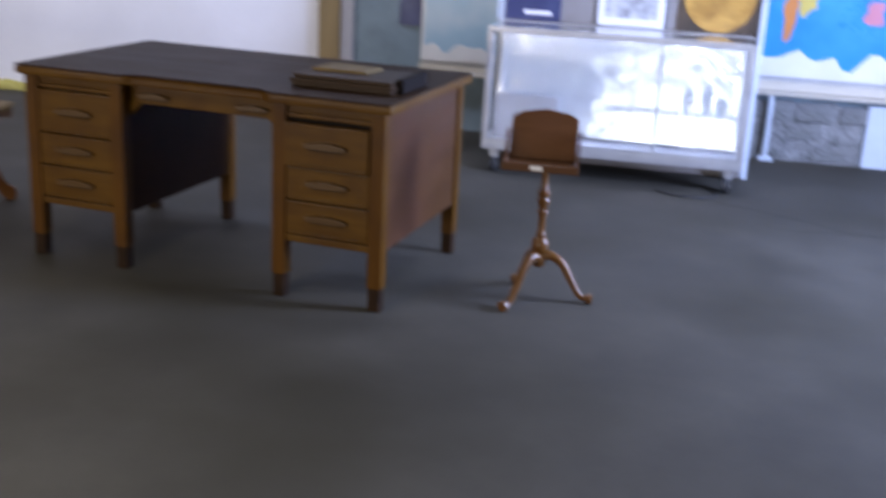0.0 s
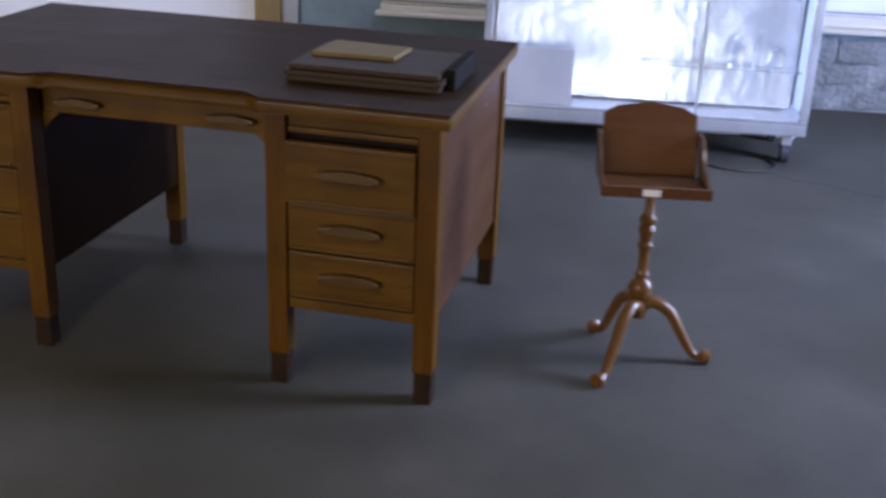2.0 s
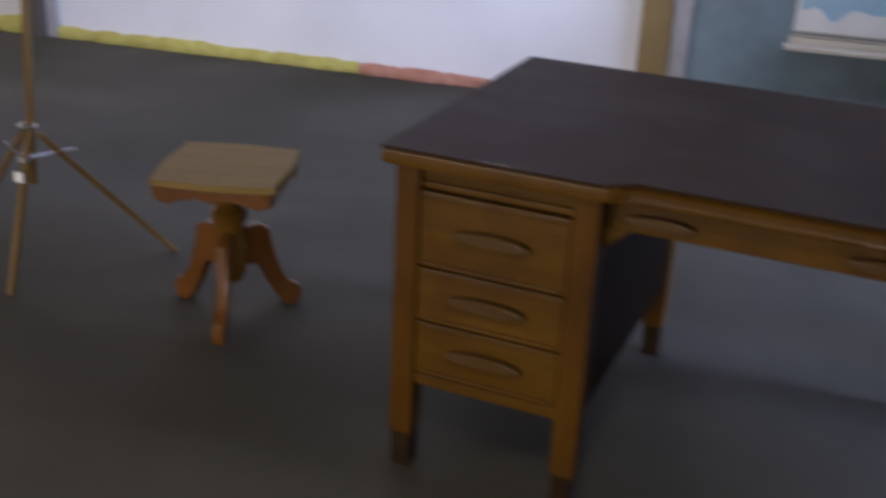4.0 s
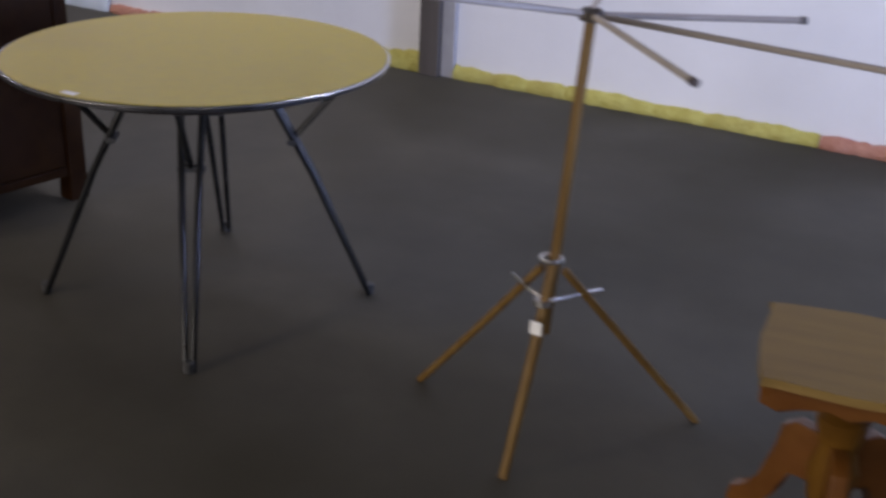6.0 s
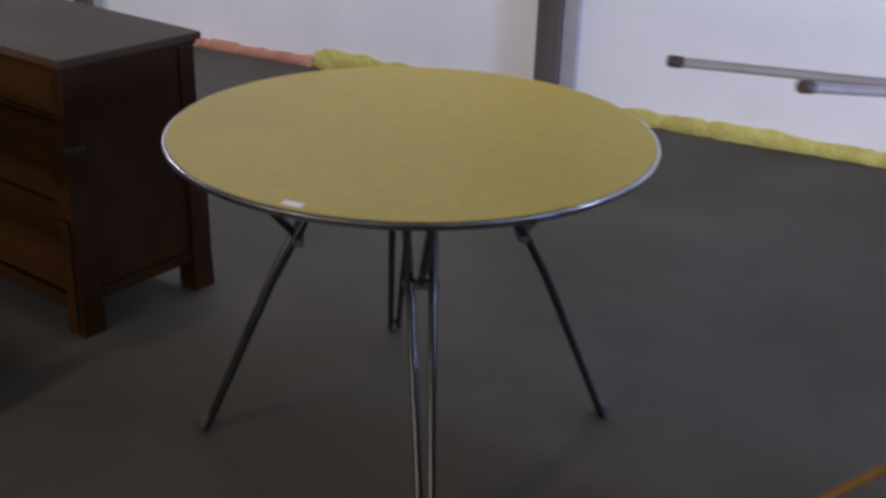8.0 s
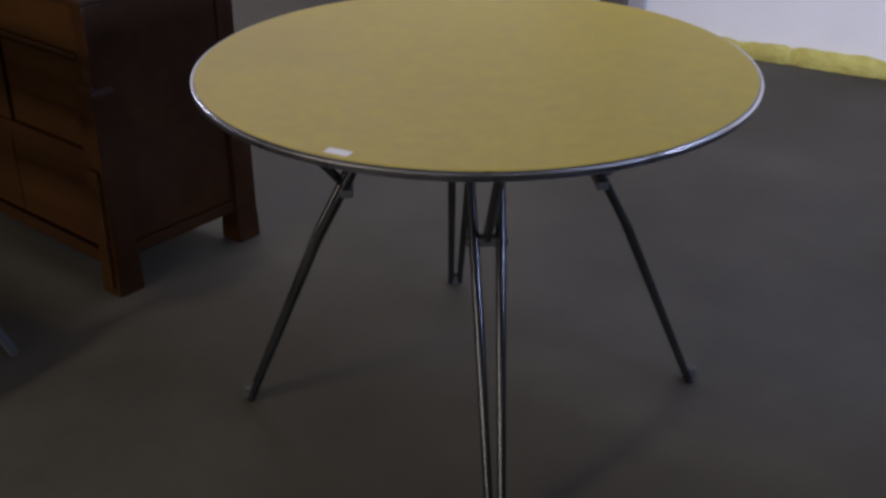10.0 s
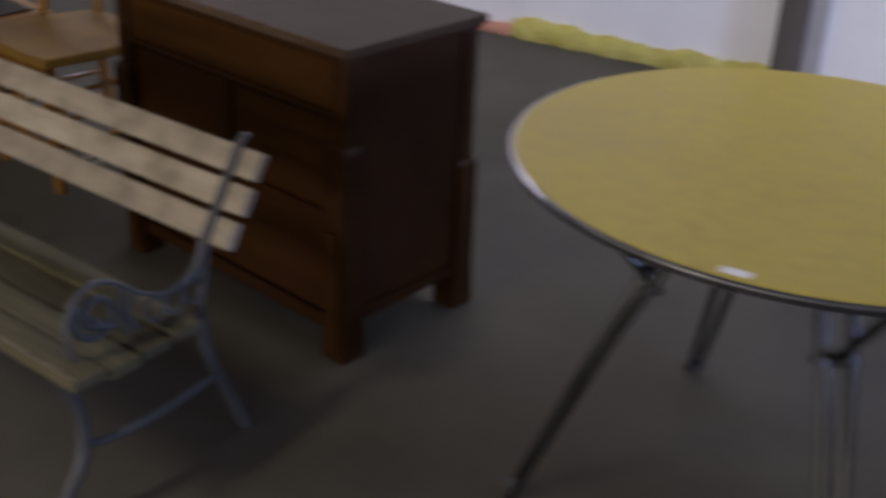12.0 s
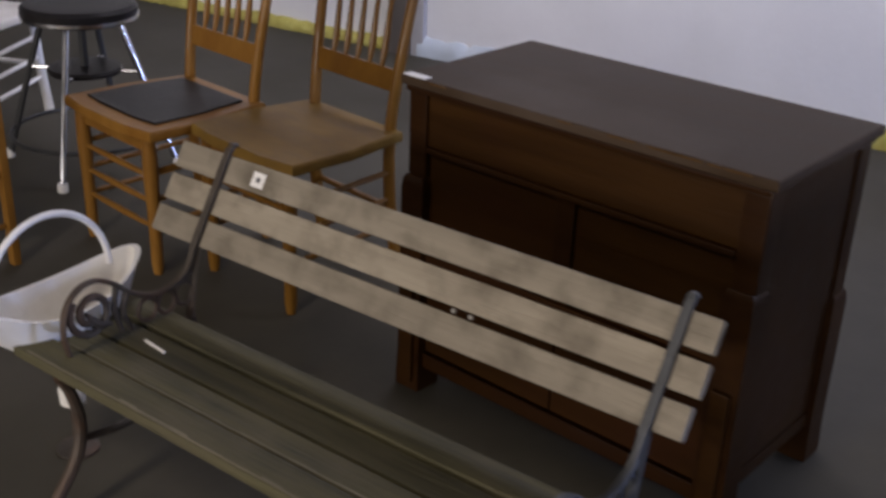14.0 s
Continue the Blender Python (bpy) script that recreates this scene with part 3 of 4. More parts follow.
part("brown_print", box(5.60, 6.055, -0.590, -0.5855, 0.76, 1.45, 0.001), PRINT_BROWN, bb, "dark brown poster with a golden disc")
part("golden_disc", plate([(5.83 + 0.20 * math.cos(k * math.pi / 24), 1.03 + 0.20 * math.sin(k * math.pi / 24)) for k in range(48)], 0.002, pose(0, -0.5905, 0) @ UPRIGHT, 0), GOLD_PRINT, bb)


# ---- the kneehole desk ----
DESK = pose(3.159, -3.358, 0, 0, 0, -7.3)
d = thing("kneehole_desk", DESK, "worn golden oak kneehole desk with a dark scuffed top", "desk")
LW, LD, P, TZ, BZ = 1.538, 0.873, 0.447, 0.785, 0.225
o = 0.025
edge = []
for px, py in ((-o, -0.02), (P + 0.005, -0.02), (P + 0.03, 0.0), (P + 0.06, 0.022), (LW - P - 0.06, 0.022), (LW - P - 0.03, 0.0), (LW - P - 0.005, -0.02), (LW + o, -0.02), (LW + o, LD + o), (-o, LD + o)):
    edge.append((px, py))
part("desktop", plate(edge, 0.006, pose(0, 0, TZ - 0.006), 0), DESKTOP, d, "dark scuffed writing surface", False)
part("top_edge", plate(edge, 0.034, pose(0, 0, TZ - 0.0405), 0.009), OAK, d, "golden oak moulded edge")


def leg(x, y, w=0.055):
    bm = bmesh.new()
    for z0, z1, a, b in ((0.09, TZ - 0.042, w, w),):
        box(x, x + a, y, y + b, z0, z1, 0.004, bm)
    l = part("leg", bm, OAK_UP, d)
    part("leg_tip", box(x + 0.004, x + w - 0.004, y + 0.004, y + w - 0.004, 0, 0.0895, 0.003), LEG_TIP, l, "darker brown foot")


def drawer_pull(x, y, z, drawer, size=1.0):
    """An arched wooden bar with tapered ends over a black strip of painted shade."""
    arch = [(-0.084, -0.012), (-0.080, 0.001), (-0.055, 0.008), (-0.02, 0.011), (0.02, 0.011), (0.055, 0.008), (0.080, 0.001), (0.084, -0.012), (0.06, -0.015), (-0.06, -0.015)]
    bar = part("pull", plate([(a * size, b * size) for a, b in arch], 0.020, pose(x, y, z) @ UPRIGHT, 0.005), PULL, drawer, "worn carved wooden pull")
    part("pull_shade_strip", box(x - 0.066 * size, x + 0.066 * size, y - 0.003, y, z - 0.023 * size, z - 0.0155 * size, 0.001), BLACK_AND_SHADE, bar)


for x in (0, P - 0.055, LW - P, LW - 0.055):
    leg(x, 0)
    leg(x, LD - 0.055)
for side, x in (("west", 0.0), ("east", LW - P)):
    xi, xo = x + 0.056, x + P - 0.056
    part("carcass", box(xi, xo, 0.03, LD - 0.02, BZ + 0.012, TZ - 0.10, 0.002), OAK_DARK_SHADE, d)
    part("bottom_rail", box(xi, xo, 0.008, 0.029, BZ, BZ + 0.028, 0.003), OAK, d)
    part("top_rail", box(xi, xo, 0.014, 0.034, TZ - 0.072, TZ - 0.0425, 0.003), OAK, d)
    part("writing_slide", box(xi + 0.002, xo - 0.002, 0.010, 0.034, TZ - 0.088, TZ - 0.0735, 0.003), OAK, d)
    # Black strip paints the shade in the gap under the slide.
    part("slot", box(xi + 0.001, xo - 0.001, 0.026, 0.036, TZ - 0.104, TZ - 0.0885, 0), BLACK_AND_SHADE, d, "thin black strip painting shade in the slot above the drawers")
    part("side_panel", box(x + 0.008, x + 0.022, 0.056, LD - 0.056, BZ, TZ - 0.042, 0.002), OAK_SIDE, d, "reddish oak side panel")
    # The west pedestal's kneehole panel gets darker oak as painted shade.
    part("side_panel", box(x + P - 0.022, x + P - 0.008, 0.056, LD - 0.056, BZ, TZ - 0.042, 0.002), OAK_SIDE if x else OAK_DARK_SHADE, d, "oak side panel")
    part("back_panel", box(xi, xo, LD - 0.018, LD - 0.006, BZ, TZ - 0.042, 0.002), OAK_DARK_SHADE, d)
    zs = (BZ + 0.032, BZ + 0.165, BZ + 0.295, TZ - (0.100 if x else 0.090))
    for k in range(3):
        out = -0.012 if (k == 2 and x) else 0.004
        dr = part("drawer", box(xi + 0.001, xo - 0.001, out, out + 0.024, zs[k], zs[k + 1] - 0.004, 0.006), OAK, d)
        part("drawer_lip", box(xi + 0.012, xo - 0.012, out - 0.006, out - 0.0003, zs[k] + 0.004, zs[k] + 0.013, 0.0025), OAK, dr)
        part("drawer_lip", box(xi + 0.012, xo - 0.012, out - 0.004, out - 0.0003, zs[k + 1] - 0.016, zs[k + 1] - 0.009, 0.0018), OAK, dr)
        zc, xc = (zs[k] + zs[k + 1]) / 2 + 0.008, (xi + xo) / 2
        drawer_pull(xc, out - 0.0005, zc, dr)
centre = part("apron_drawer", box(P + 0.004, LW - P - 0.004, 0.06, 0.08, TZ - 0.118, TZ - 0.048, 0.004), OAK, d, "long centre drawer")
part("apron_body", box(P + 0.004, LW - P - 0.004, 0.081, LD - 0.10, TZ - 0.112, TZ - 0.043, 0.002), OAK_DARK_SHADE, d)
drawer_pull(P + 0.11, 0.0595, TZ - 0.082, centre, 0.8)
drawer_pull(LW - P - 0.11, 0.0595, TZ - 0.082, centre, 0.8)
part("corner_bracket", plate([(P - 0.002, TZ - 0.118), (P + 0.05, TZ - 0.118), (P + 0.012, TZ - 0.15), (P - 0.002, TZ - 0.17)], 0.02, pose(0, 0.082, 0) @ UPRIGHT, 0.002), OAK, d)
part("corner_bracket", plate([(LW - P + 0.002, TZ - 0.118), (LW - P - 0.05, TZ - 0.118), (LW - P - 0.012, TZ - 0.15), (LW - P + 0.002, TZ - 0.17)], 0.02, pose(0, 0.082, 0) @ UPRIGHT, 0.002), OAK, d)
rnd = random.Random(8)
for k in range(5):
    x = rnd.choice((0.05, 0.2, 1.2, 1.3, 1.42)) + rnd.uniform(-0.04, 0.04)
    part("worn_chip", plate([(x, -0.0215), (x + rnd.uniform(0.02, 0.05), -0.0215), (x + 0.02, -0.012)], 0.0012, pose(0, 0, TZ + 0.0002), 0), PULL, d)

tb = thing("shallow_wooden_box", DESK @ pose(1.22, 0.16, TZ, 0, 0, 0), "shallow dark wooden box on the desktop with papers", "box")
for k, (z0, z1, g) in enumerate(((0.0008, 0.016, 0.0), (0.0165, 0.031, 0.006), (0.0315, 0.046, -0.004))):
    part("board", box(-0.13 - g, 0.27 + g, -g, 0.30 + g, z0, z1, 0.004), TRAY, tb)
part("end_cap", box(0.276, 0.30, 0.05, 0.30, 0.001, 0.055, 0.004), BLACK_AND_SHADE, tb, "black end clip")
lump("old_paper", plate([(-0.11, 0.12), (0.11, 0.13), (0.12, 0.27), (-0.10, 0.29)], 0.012, DESK @ pose(1.23, 0.15, TZ + 0.0465), 0.003), YELLOW_PAPER, "yellowed folded paper lying on the box", "paper")

# ---- book stand on a tripod ----
s = thing("book_stand", pose(5.222, -3.19, 0), "slender turned wooden book stand on three curved feet", "book stand")
part("column", lathe([(0.010, 0.135), (0.022, 0.14), (0.026, 0.17), (0.018, 0.19), (0.030, 0.205), (0.034, 0.225), (0.030, 0.245), (0.016, 0.26), (0.019, 0.27), (0.014, 0.282), (0.0135, 0.315), (0.015, 0.345), (0.0205, 0.352), (0.0205, 0.360), (0.015, 0.367), (0.018, 0.385), (0.0245, 0.402), (0.018, 0.415), (0.0235, 0.427), (0.0235, 0.435), (0.0145, 0.445), (0.0125, 0.475), (0.0115, 0.505), (0.017, 0.513), (0.017, 0.520), (0.0125, 0.527), (0.018, 0.535), (0.018, 0.55)], 20), MAPLE, s)
for fx, fy in ((-0.107, -0.185), (0.214, 0.02), (-0.112, 0.17)):
    r = math.hypot(fx, fy)
    ux, uy = fx / r, fy / r
    pts = curve_points([(ux * q * r, uy * q * r, z) for q, z in ((0.04, 0.175), (0.2, 0.185), (0.42, 0.155), (0.6, 0.09), (0.78, 0.03), (0.92, 0.022), (1.0, 0.02))], 5)
    n = len(pts)
    part("foot", tube(pts, [0.021 - 0.009 * min(1, i / (n * 0.7)) + (0.009 if i > n * 0.8 else 0) for i in range(n)], 10), MAPLE, s)
HOLD = pose(-0.012, -0.07, 0.55, 0, 0, 4)
b = part("back_board", plate([(-0.125, 0), (0.125, 0), (0.125, 0.165), (0.09, 0.185), (0, 0.20), (-0.09, 0.185), (-0.125, 0.165)], 0.014, HOLD @ pose(0, 0.05, 0.01, 62), 0.004), CHERRY, s, "reddish brown back board with an arched top")
part("ledge", plate([(-0.14, -0.10), (0.14, -0.10), (0.13, 0.075), (-0.13, 0.075)], 0.014, HOLD @ pose(0, 0, 0, 0), 0.004), CHERRY, s)
part("front_lip", box(-0.14, 0.14, -0.112, -0.1005, 0, 0.03, 0.003, m=HOLD), CHERRY, s)
for sx in (-1, 1):
    part("side_wing", plate([(-0.095, 0.0145), (0.05, 0.0145), (0.10, 0.12), (0.05, 0.12), (-0.02, 0.05), (-0.095, 0.03)], 0.009, HOLD @ pose(sx * 0.134 - 0.0045, 0, 0) @ pose(0, 0, 0, 90, 0, 90), 0.003), CHERRY, s)
part("paper_tag", box(-0.035, 0.01, -0.1135, -0.1125, 0.006, 0.024, 0, m=HOLD), PAPER, s, "small white paper tag")

# ---- small carved pedestal table ----
t = thing("pedestal_table", pose(2.476, -2.786, 0, 0, 0, 10), "small orange wooden pedestal table with a scalloped apron", "table")
hw = 0.165
out = []
for k in range(4):
    a = math.pi / 2 * k
    for q, bulge in ((-1, 0.012), (-0.8, 0), (-0.5, 0.010), (0, 0.016), (0.5, 0.010), (0.8, 0)):
        x, y = hw * q, -(hw + bulge)
        out.append((x * math.cos(a) - y * math.sin(a), x * math.sin(a) + y * math.cos(a)))
part("tabletop", plate(out, 0.018, pose(0, 0, 0.445), 0.005), TAN_TOP, t, "faded tan top")
for k in range(4):
    pr = [(-0.165, 0.445), (0.165, 0.445), (0.16, 0.405), (0.125, 0.392), (0.085, 0.41), (0.04, 0.418), (0, 0.40), (-0.04, 0.418), (-0.085, 0.41), (-0.125, 0.392), (-0.16, 0.405)]
    part("apron", plate([(x, z - 0.0005) for x, z in pr], 0.02, pose(0, 0, 0, 0, 0, 90 * k) @ pose(0, -0.142, 0) @ UPRIGHT, 0.003), ORANGE_WOOD, t)
part("pedestal", lathe([(0.03, 0.11), (0.042, 0.13), (0.05, 0.20), (0.036, 0.25), (0.05, 0.30), (0.055, 0.325), (0.034, 0.345), (0.04, 0.365), (0.055, 0.40), (0.06, 0.444)], 20), CHAIR_BROWN, t)
for k in range(3):
    pr = [(0.03, 0.27), (0.085, 0.275), (0.115, 0.255), (0.125, 0.19), (0.145, 0.105), (0.172, 0.072), (0.205, 0.062), (0.212, 0.03), (0.205, 0.0), (0.165, 0.0), (0.142, 0.03), (0.10, 0.10), (0.085, 0.16), (0.03, 0.15)]
    part("scroll_leg", plate(pr, 0.034, pose(0, 0, 0, 0, 0, 35 + 120 * k) @ pose(0, 0.017, 0) @ UPRIGHT, 0.006), ORANGE_WOOD, t)

# ---- umbrella-like drying rack ----
k = thing("drying_rack", pose(1.82, -2.77, 0), "folding wooden drying rack on a tripod, arms spread", "drying rack")
lean = lambda z: (0.006 + 0.05 * (z - 0.5), 0.01 + 0.02 * (z - 0.5), z)
part("pole", tube([lean(0.30), lean(1.03)], 0.0118, 12), RACK_WOOD, k)
part("front_leg", tube([lean(0.50), (0.006, -0.05, 0.33), (-0.005, -0.155, 0.0)], [0.012, 0.013, 0.011], 10), RACK_WOOD, k)
part("leg", tube([(-0.02, 0.0, 0.46), (-0.20, 0.055, 0.228), (-0.383, 0.11, 0.0)], 0.0095, 10), RACK_WOOD, k)
part("leg", tube([(0.03, 0.01, 0.46), (0.157, 0.165, 0.229), (0.285, 0.32, 0.0)], 0.0095, 10), RACK_WOOD, k)
part("wire_ring", tube([(0.0 + 0.024 * math.cos(a), -0.0 + 0.024 * math.sin(a), 0.485) for a in [i * math.pi / 8 for i in range(16)]], 0.004, 6, closed=True), STEEL, k, "bright steel ring")
part("collar", lathe([(0.019, 0.385), (0.019, 0.397)], 16), STEEL, k, "bright steel collar").matrix_local = pose(0.0, -0.03, 0)
part("spreader_wire", tube([(-0.10, 0.02, 0.415), (-0.03, -0.025, 0.405), (0.02, -0.03, 0.40), (0.09, 0.09, 0.40)], 0.003, 6), STEEL, k)
part("paper_tag", box(-0.002, 0.024, -0.080, -0.076, 0.335, 0.365, 0), PAPER, k, "white paper tag")
part("hub", lathe([(0.016, 1.004), (0.025, 1.008), (0.025, 1.026), (0.016, 1.032)], 16), IRON_DARK, k).matrix_local = pose(0.032, 0.02, 0)
part("top_pin", tube([(0.034, 0.02, 1.03), (0.06, 0.035, 1.085)], 0.006, 8), ARM_WOOD, k)
for ex, ey, ez in ((-0.489, -0.371, 0.067), (-0.296, -0.507, 0.095), (0.36, 0.24, 0.0), (0.70, -0.02, -0.02), (0.335, -0.37, 0.0)):
    u = Vector((ex, ey, ez))
    q = Vector((0.032, 0.02, 1.018))
    a = part("arm", tube([q + u * 0.04, q + u], 0.0068, 10), ARM_WOOD, k)
    part("arm_tip", tube([q + u * 0.985, q + u * 1.015], 0.008, 10), IRON_DARK, a)

# ---- round laminate table ----
r = thing("round_table", pose(0.662, -2.578, 0), "round mustard laminate table with black splayed tube legs", "table")
R, TH = 0.511, 0.723
part("tabletop", lathe([(R - 0.006, TH - 0.016), (R - 0.002, TH - 0.013), (R - 0.002, TH - 0.003), (R - 0.006, TH)], 96), LAMINATE, r, "mustard yellow laminate top")
part("edge_band", lathe([(R - 0.0015, TH - 0.018), (R + 0.003, TH - 0.015), (R + 0.003, TH - 0.006), (R - 0.0015, TH - 0.002)], 96), RIM_DARK, r, "ribbed metal edge band")
part("edge_bead", tube([((R + 0.001) * math.cos(q * math.pi / 48), (R + 0.001) * math.sin(q * math.pi / 48), TH - 0.0065) for q in range(96)], 0.0035, 8, closed=True), CHROME, r, "chrome bead round the top")
# Near-black disc puts the shade below the tabletop into colour.
part("underside_shade", lathe([(R - 0.06, TH - 0.04), (R - 0.05, TH - 0.0185)], 48), BLACK_AND_SHADE, r)
for ang in (34.5, 124.5, 214.5, 304.5):
    ca, sa = math.cos(radians(ang)), math.sin(radians(ang))
    tx, ty = -sa, ca
    foot = Vector((0.468 * ca, 0.468 * sa, 0.0))
    bm = bmesh.new()
    for q in (-1, 1):
        top = Vector((0.15 * ca + q * 0.030 * tx, 0.15 * sa + q * 0.030 * ty, TH - 0.0405))
        mid = Vector((0.305 * ca + q * 0.020 * tx, 0.305 * sa + q * 0.020 * ty, 0.38))
        tube([top, mid, foot + Vector((q * 0.010 * tx, q * 0.010 * ty, 0.0))], [0.0095, 0.0095, 0.008], 10, bm)
    lg = part("leg", bm, LEG_BLACK, r, "paired black enamelled tubes")
    part("foot_tip", lathe([(0.010, 0), (0.013, 0.004), (0.015, 0.03), (0.012, 0.034)], 14), RUBBER, lg).matrix_local = pose(foot.x, foot.y, 0)
    part("brace", tube([(0.246 * ca, 0.246 * sa, 0.478), (0.425 * ca, 0.425 * sa, TH - 0.0405)], 0.009, 8), LEG_BLACK, lg)
    part("clip", box(-0.012, 0.012, -0.036, 0.036, -0.008, 0.008, 0.003, m=pose(0.246 * ca, 0.246 * sa, 0.478, 0, 0, ang)), RUBBER, lg)
part("price_sticker", box(-0.020, 0.020, -0.009, 0.009, TH + 0.0003, TH + 0.0012, 0, m=pose(0.038, -0.487, 0, 0, 0, 4)), PAPER, r, "small white price sticker")

# ---- dark low cabinet ----
CW, CD, CH = 0.845, 0.425, 0.75
c = thing("low_cabinet", pose(-1.105, -2.525, 0, 0, 0, -8.9), "dark mahogany low cabinet with a dull overhanging top", "cabinet")
part("cabinet_top", box(-0.012, CW + 0.010, -0.012, CD + 0.012, CH - 0.022, CH, 0.006), CAB_TOP, c, "dull brown top")
part("top_moulding", box(0.0, CW, -0.008, CD, CH - 0.034, CH - 0.0225, 0.003), MAHOGANY, c)
for x in (0.004, CW - 0.054):
    for y in (0.0, CD - 0.055):
        part("leg", box(x, x + 0.05, y, y + 0.05, 0, CH - 0.035, 0.005), MAHOGANY, c)
part("frieze", box(0.055, CW - 0.055, 0.006, 0.026, 0.60, CH - 0.0345, 0.003), MAHOGANY_PANEL, c)
part("rail", box(0.055, CW - 0.055, 0.0, 0.024, 0.585, 0.599, 0.004), MAHOGANY, c)
part("mid_stile", box(0.40, 0.445, 0.004, 0.024, 0.36, 0.584, 0.003), MAHOGANY, c)
part("panel", box(0.056, 0.399, 0.014, 0.024, 0.36, 0.584, 0.002), MAHOGANY_PANEL, c)
part("panel", box(0.446, CW - 0.056, 0.014, 0.024, 0.36, 0.584, 0.002), MAHOGANY_PANEL, c)
part("rail", box(0.055, CW - 0.055, 0.0, 0.024, 0.325, 0.359, 0.004), MAHOGANY, c)
part("door", box(0.058, 0.418, 0.010, 0.024, 0.10, 0.322, 0.004), MAHOGANY_PANEL, c)
part("door", box(0.422, CW - 0.058, 0.010, 0.024, 0.10, 0.322, 0.004), MAHOGANY_PANEL, c)
part("bottom_rail", box(0.055, CW - 0.055, 0.0, 0.022, 0.06, 0.097, 0.004), MAHOGANY, c)
part("carcass", box(0.057, CW - 0.057, 0.0275, CD - 0.03, 0.09, CH - 0.036, 0.002), OAK_DARK_SHADE, c)
for x in (0.010, CW - 0.026):
    part("side_panel", box(x, x + 0.016, 0.051, CD - 0.056, 0.125, CH - 0.0345, 0.003), MAHOGANY, c)
    part("side_rail", box(x - 0.003, x + 0.019, 0.051, CD - 0.056, 0.09, 0.122, 0.003), MAHOGANY, c)
def pilaster(x, y, h, name):
    """A stout lower post with a stepped cap and a slight flare at the foot."""
    p = part(name, lathe([(0.049, 0), (0.049, 0.03), (0.046, 0.09), (0.045, h - 0.03), (0.042, h - 0.012), (0.034, h)], 4), MAHOGANY, c)
    p.matrix_local = pose(x, y, 0, 0, 0, 45)
    return p


for x in (0.030, CW - 0.030):
    f = pilaster(x, 0.018, 0.53, "front_post")
    part("inner_scroll", box(-0.019, 0.019, -0.008, 0.006, 0.02, 0.33, 0.005), MAHOGANY_PANEL, f, "reddish carved strip").matrix_local = pose(0, 0, 0, 0, 0, -45) @ pose(0, -0.036, 0)
    pilaster(x, CD - 0.024, 0.40, "back_post")
rnd = random.Random(5)
for q in range(7):
    x = rnd.uniform(0.05, CW - 0.05)
    part("worn_edge", box(x, x + rnd.uniform(0.02, 0.07), -0.0128, -0.0105, CH - 0.0065, CH - 0.0025, 0), PULL, c)
part("price_tag", box(-0.005, 0.055, -0.012, 0.012, CH + 0.0003, CH + 0.0013, 0), PAPER, c, "white price tag")

# ---- slatted garden bench ----
BL = 1.145
b = thing("garden_bench", pose(-1.379, -2.967, 0, 0, 0, -4.26), "weathered slatted garden bench with cast iron ends", "bench")
BACK = pose(0, 0.0, 0.457, -31)
rnd = random.Random(3)
for q in range(3):
    z = q * 0.0685
    x = rnd.uniform(-0.006, 0.006)
    part("back_slat", box(x - 0.05, BL + x, -0.010, 0.010, z, z + 0.055, 0.004, m=BACK), SLAT_GREY, b)
for q in range(4):
    y0 = -0.362 + q * 0.0745
    z0 = 0.324 - 0.008 * (1 - (q - 1.5) ** 2 / 2.25) - 0.002 * q
    x = rnd.uniform(-0.008, 0.008)
    sl = part("seat_slat", box(x - (0.03 if q == 0 else 0.01), BL + x, y0, y0 + 0.066, z0, z0 + 0.022, 0.005), SLAT_MOSSY, b)
    if q in (0, 1):
        bm = bmesh.new()
        for k in range(26):
            xa = x + 0.01 + k * (BL - 0.02) / 26
            wd = 0.003 + 0.007 * abs(noise.noise((xa * 9, q, 2))) * (1.8 if q == 0 else 0.5)
            box(xa, xa + (BL - 0.02) / 26, y0 + 0.004, y0 + 0.004 + wd, z0 + 0.0221, z0 + 0.0229, 0, bm)
        part("worn_edge", bm, SLAT_WORN, sl, "pale splintered front edge")
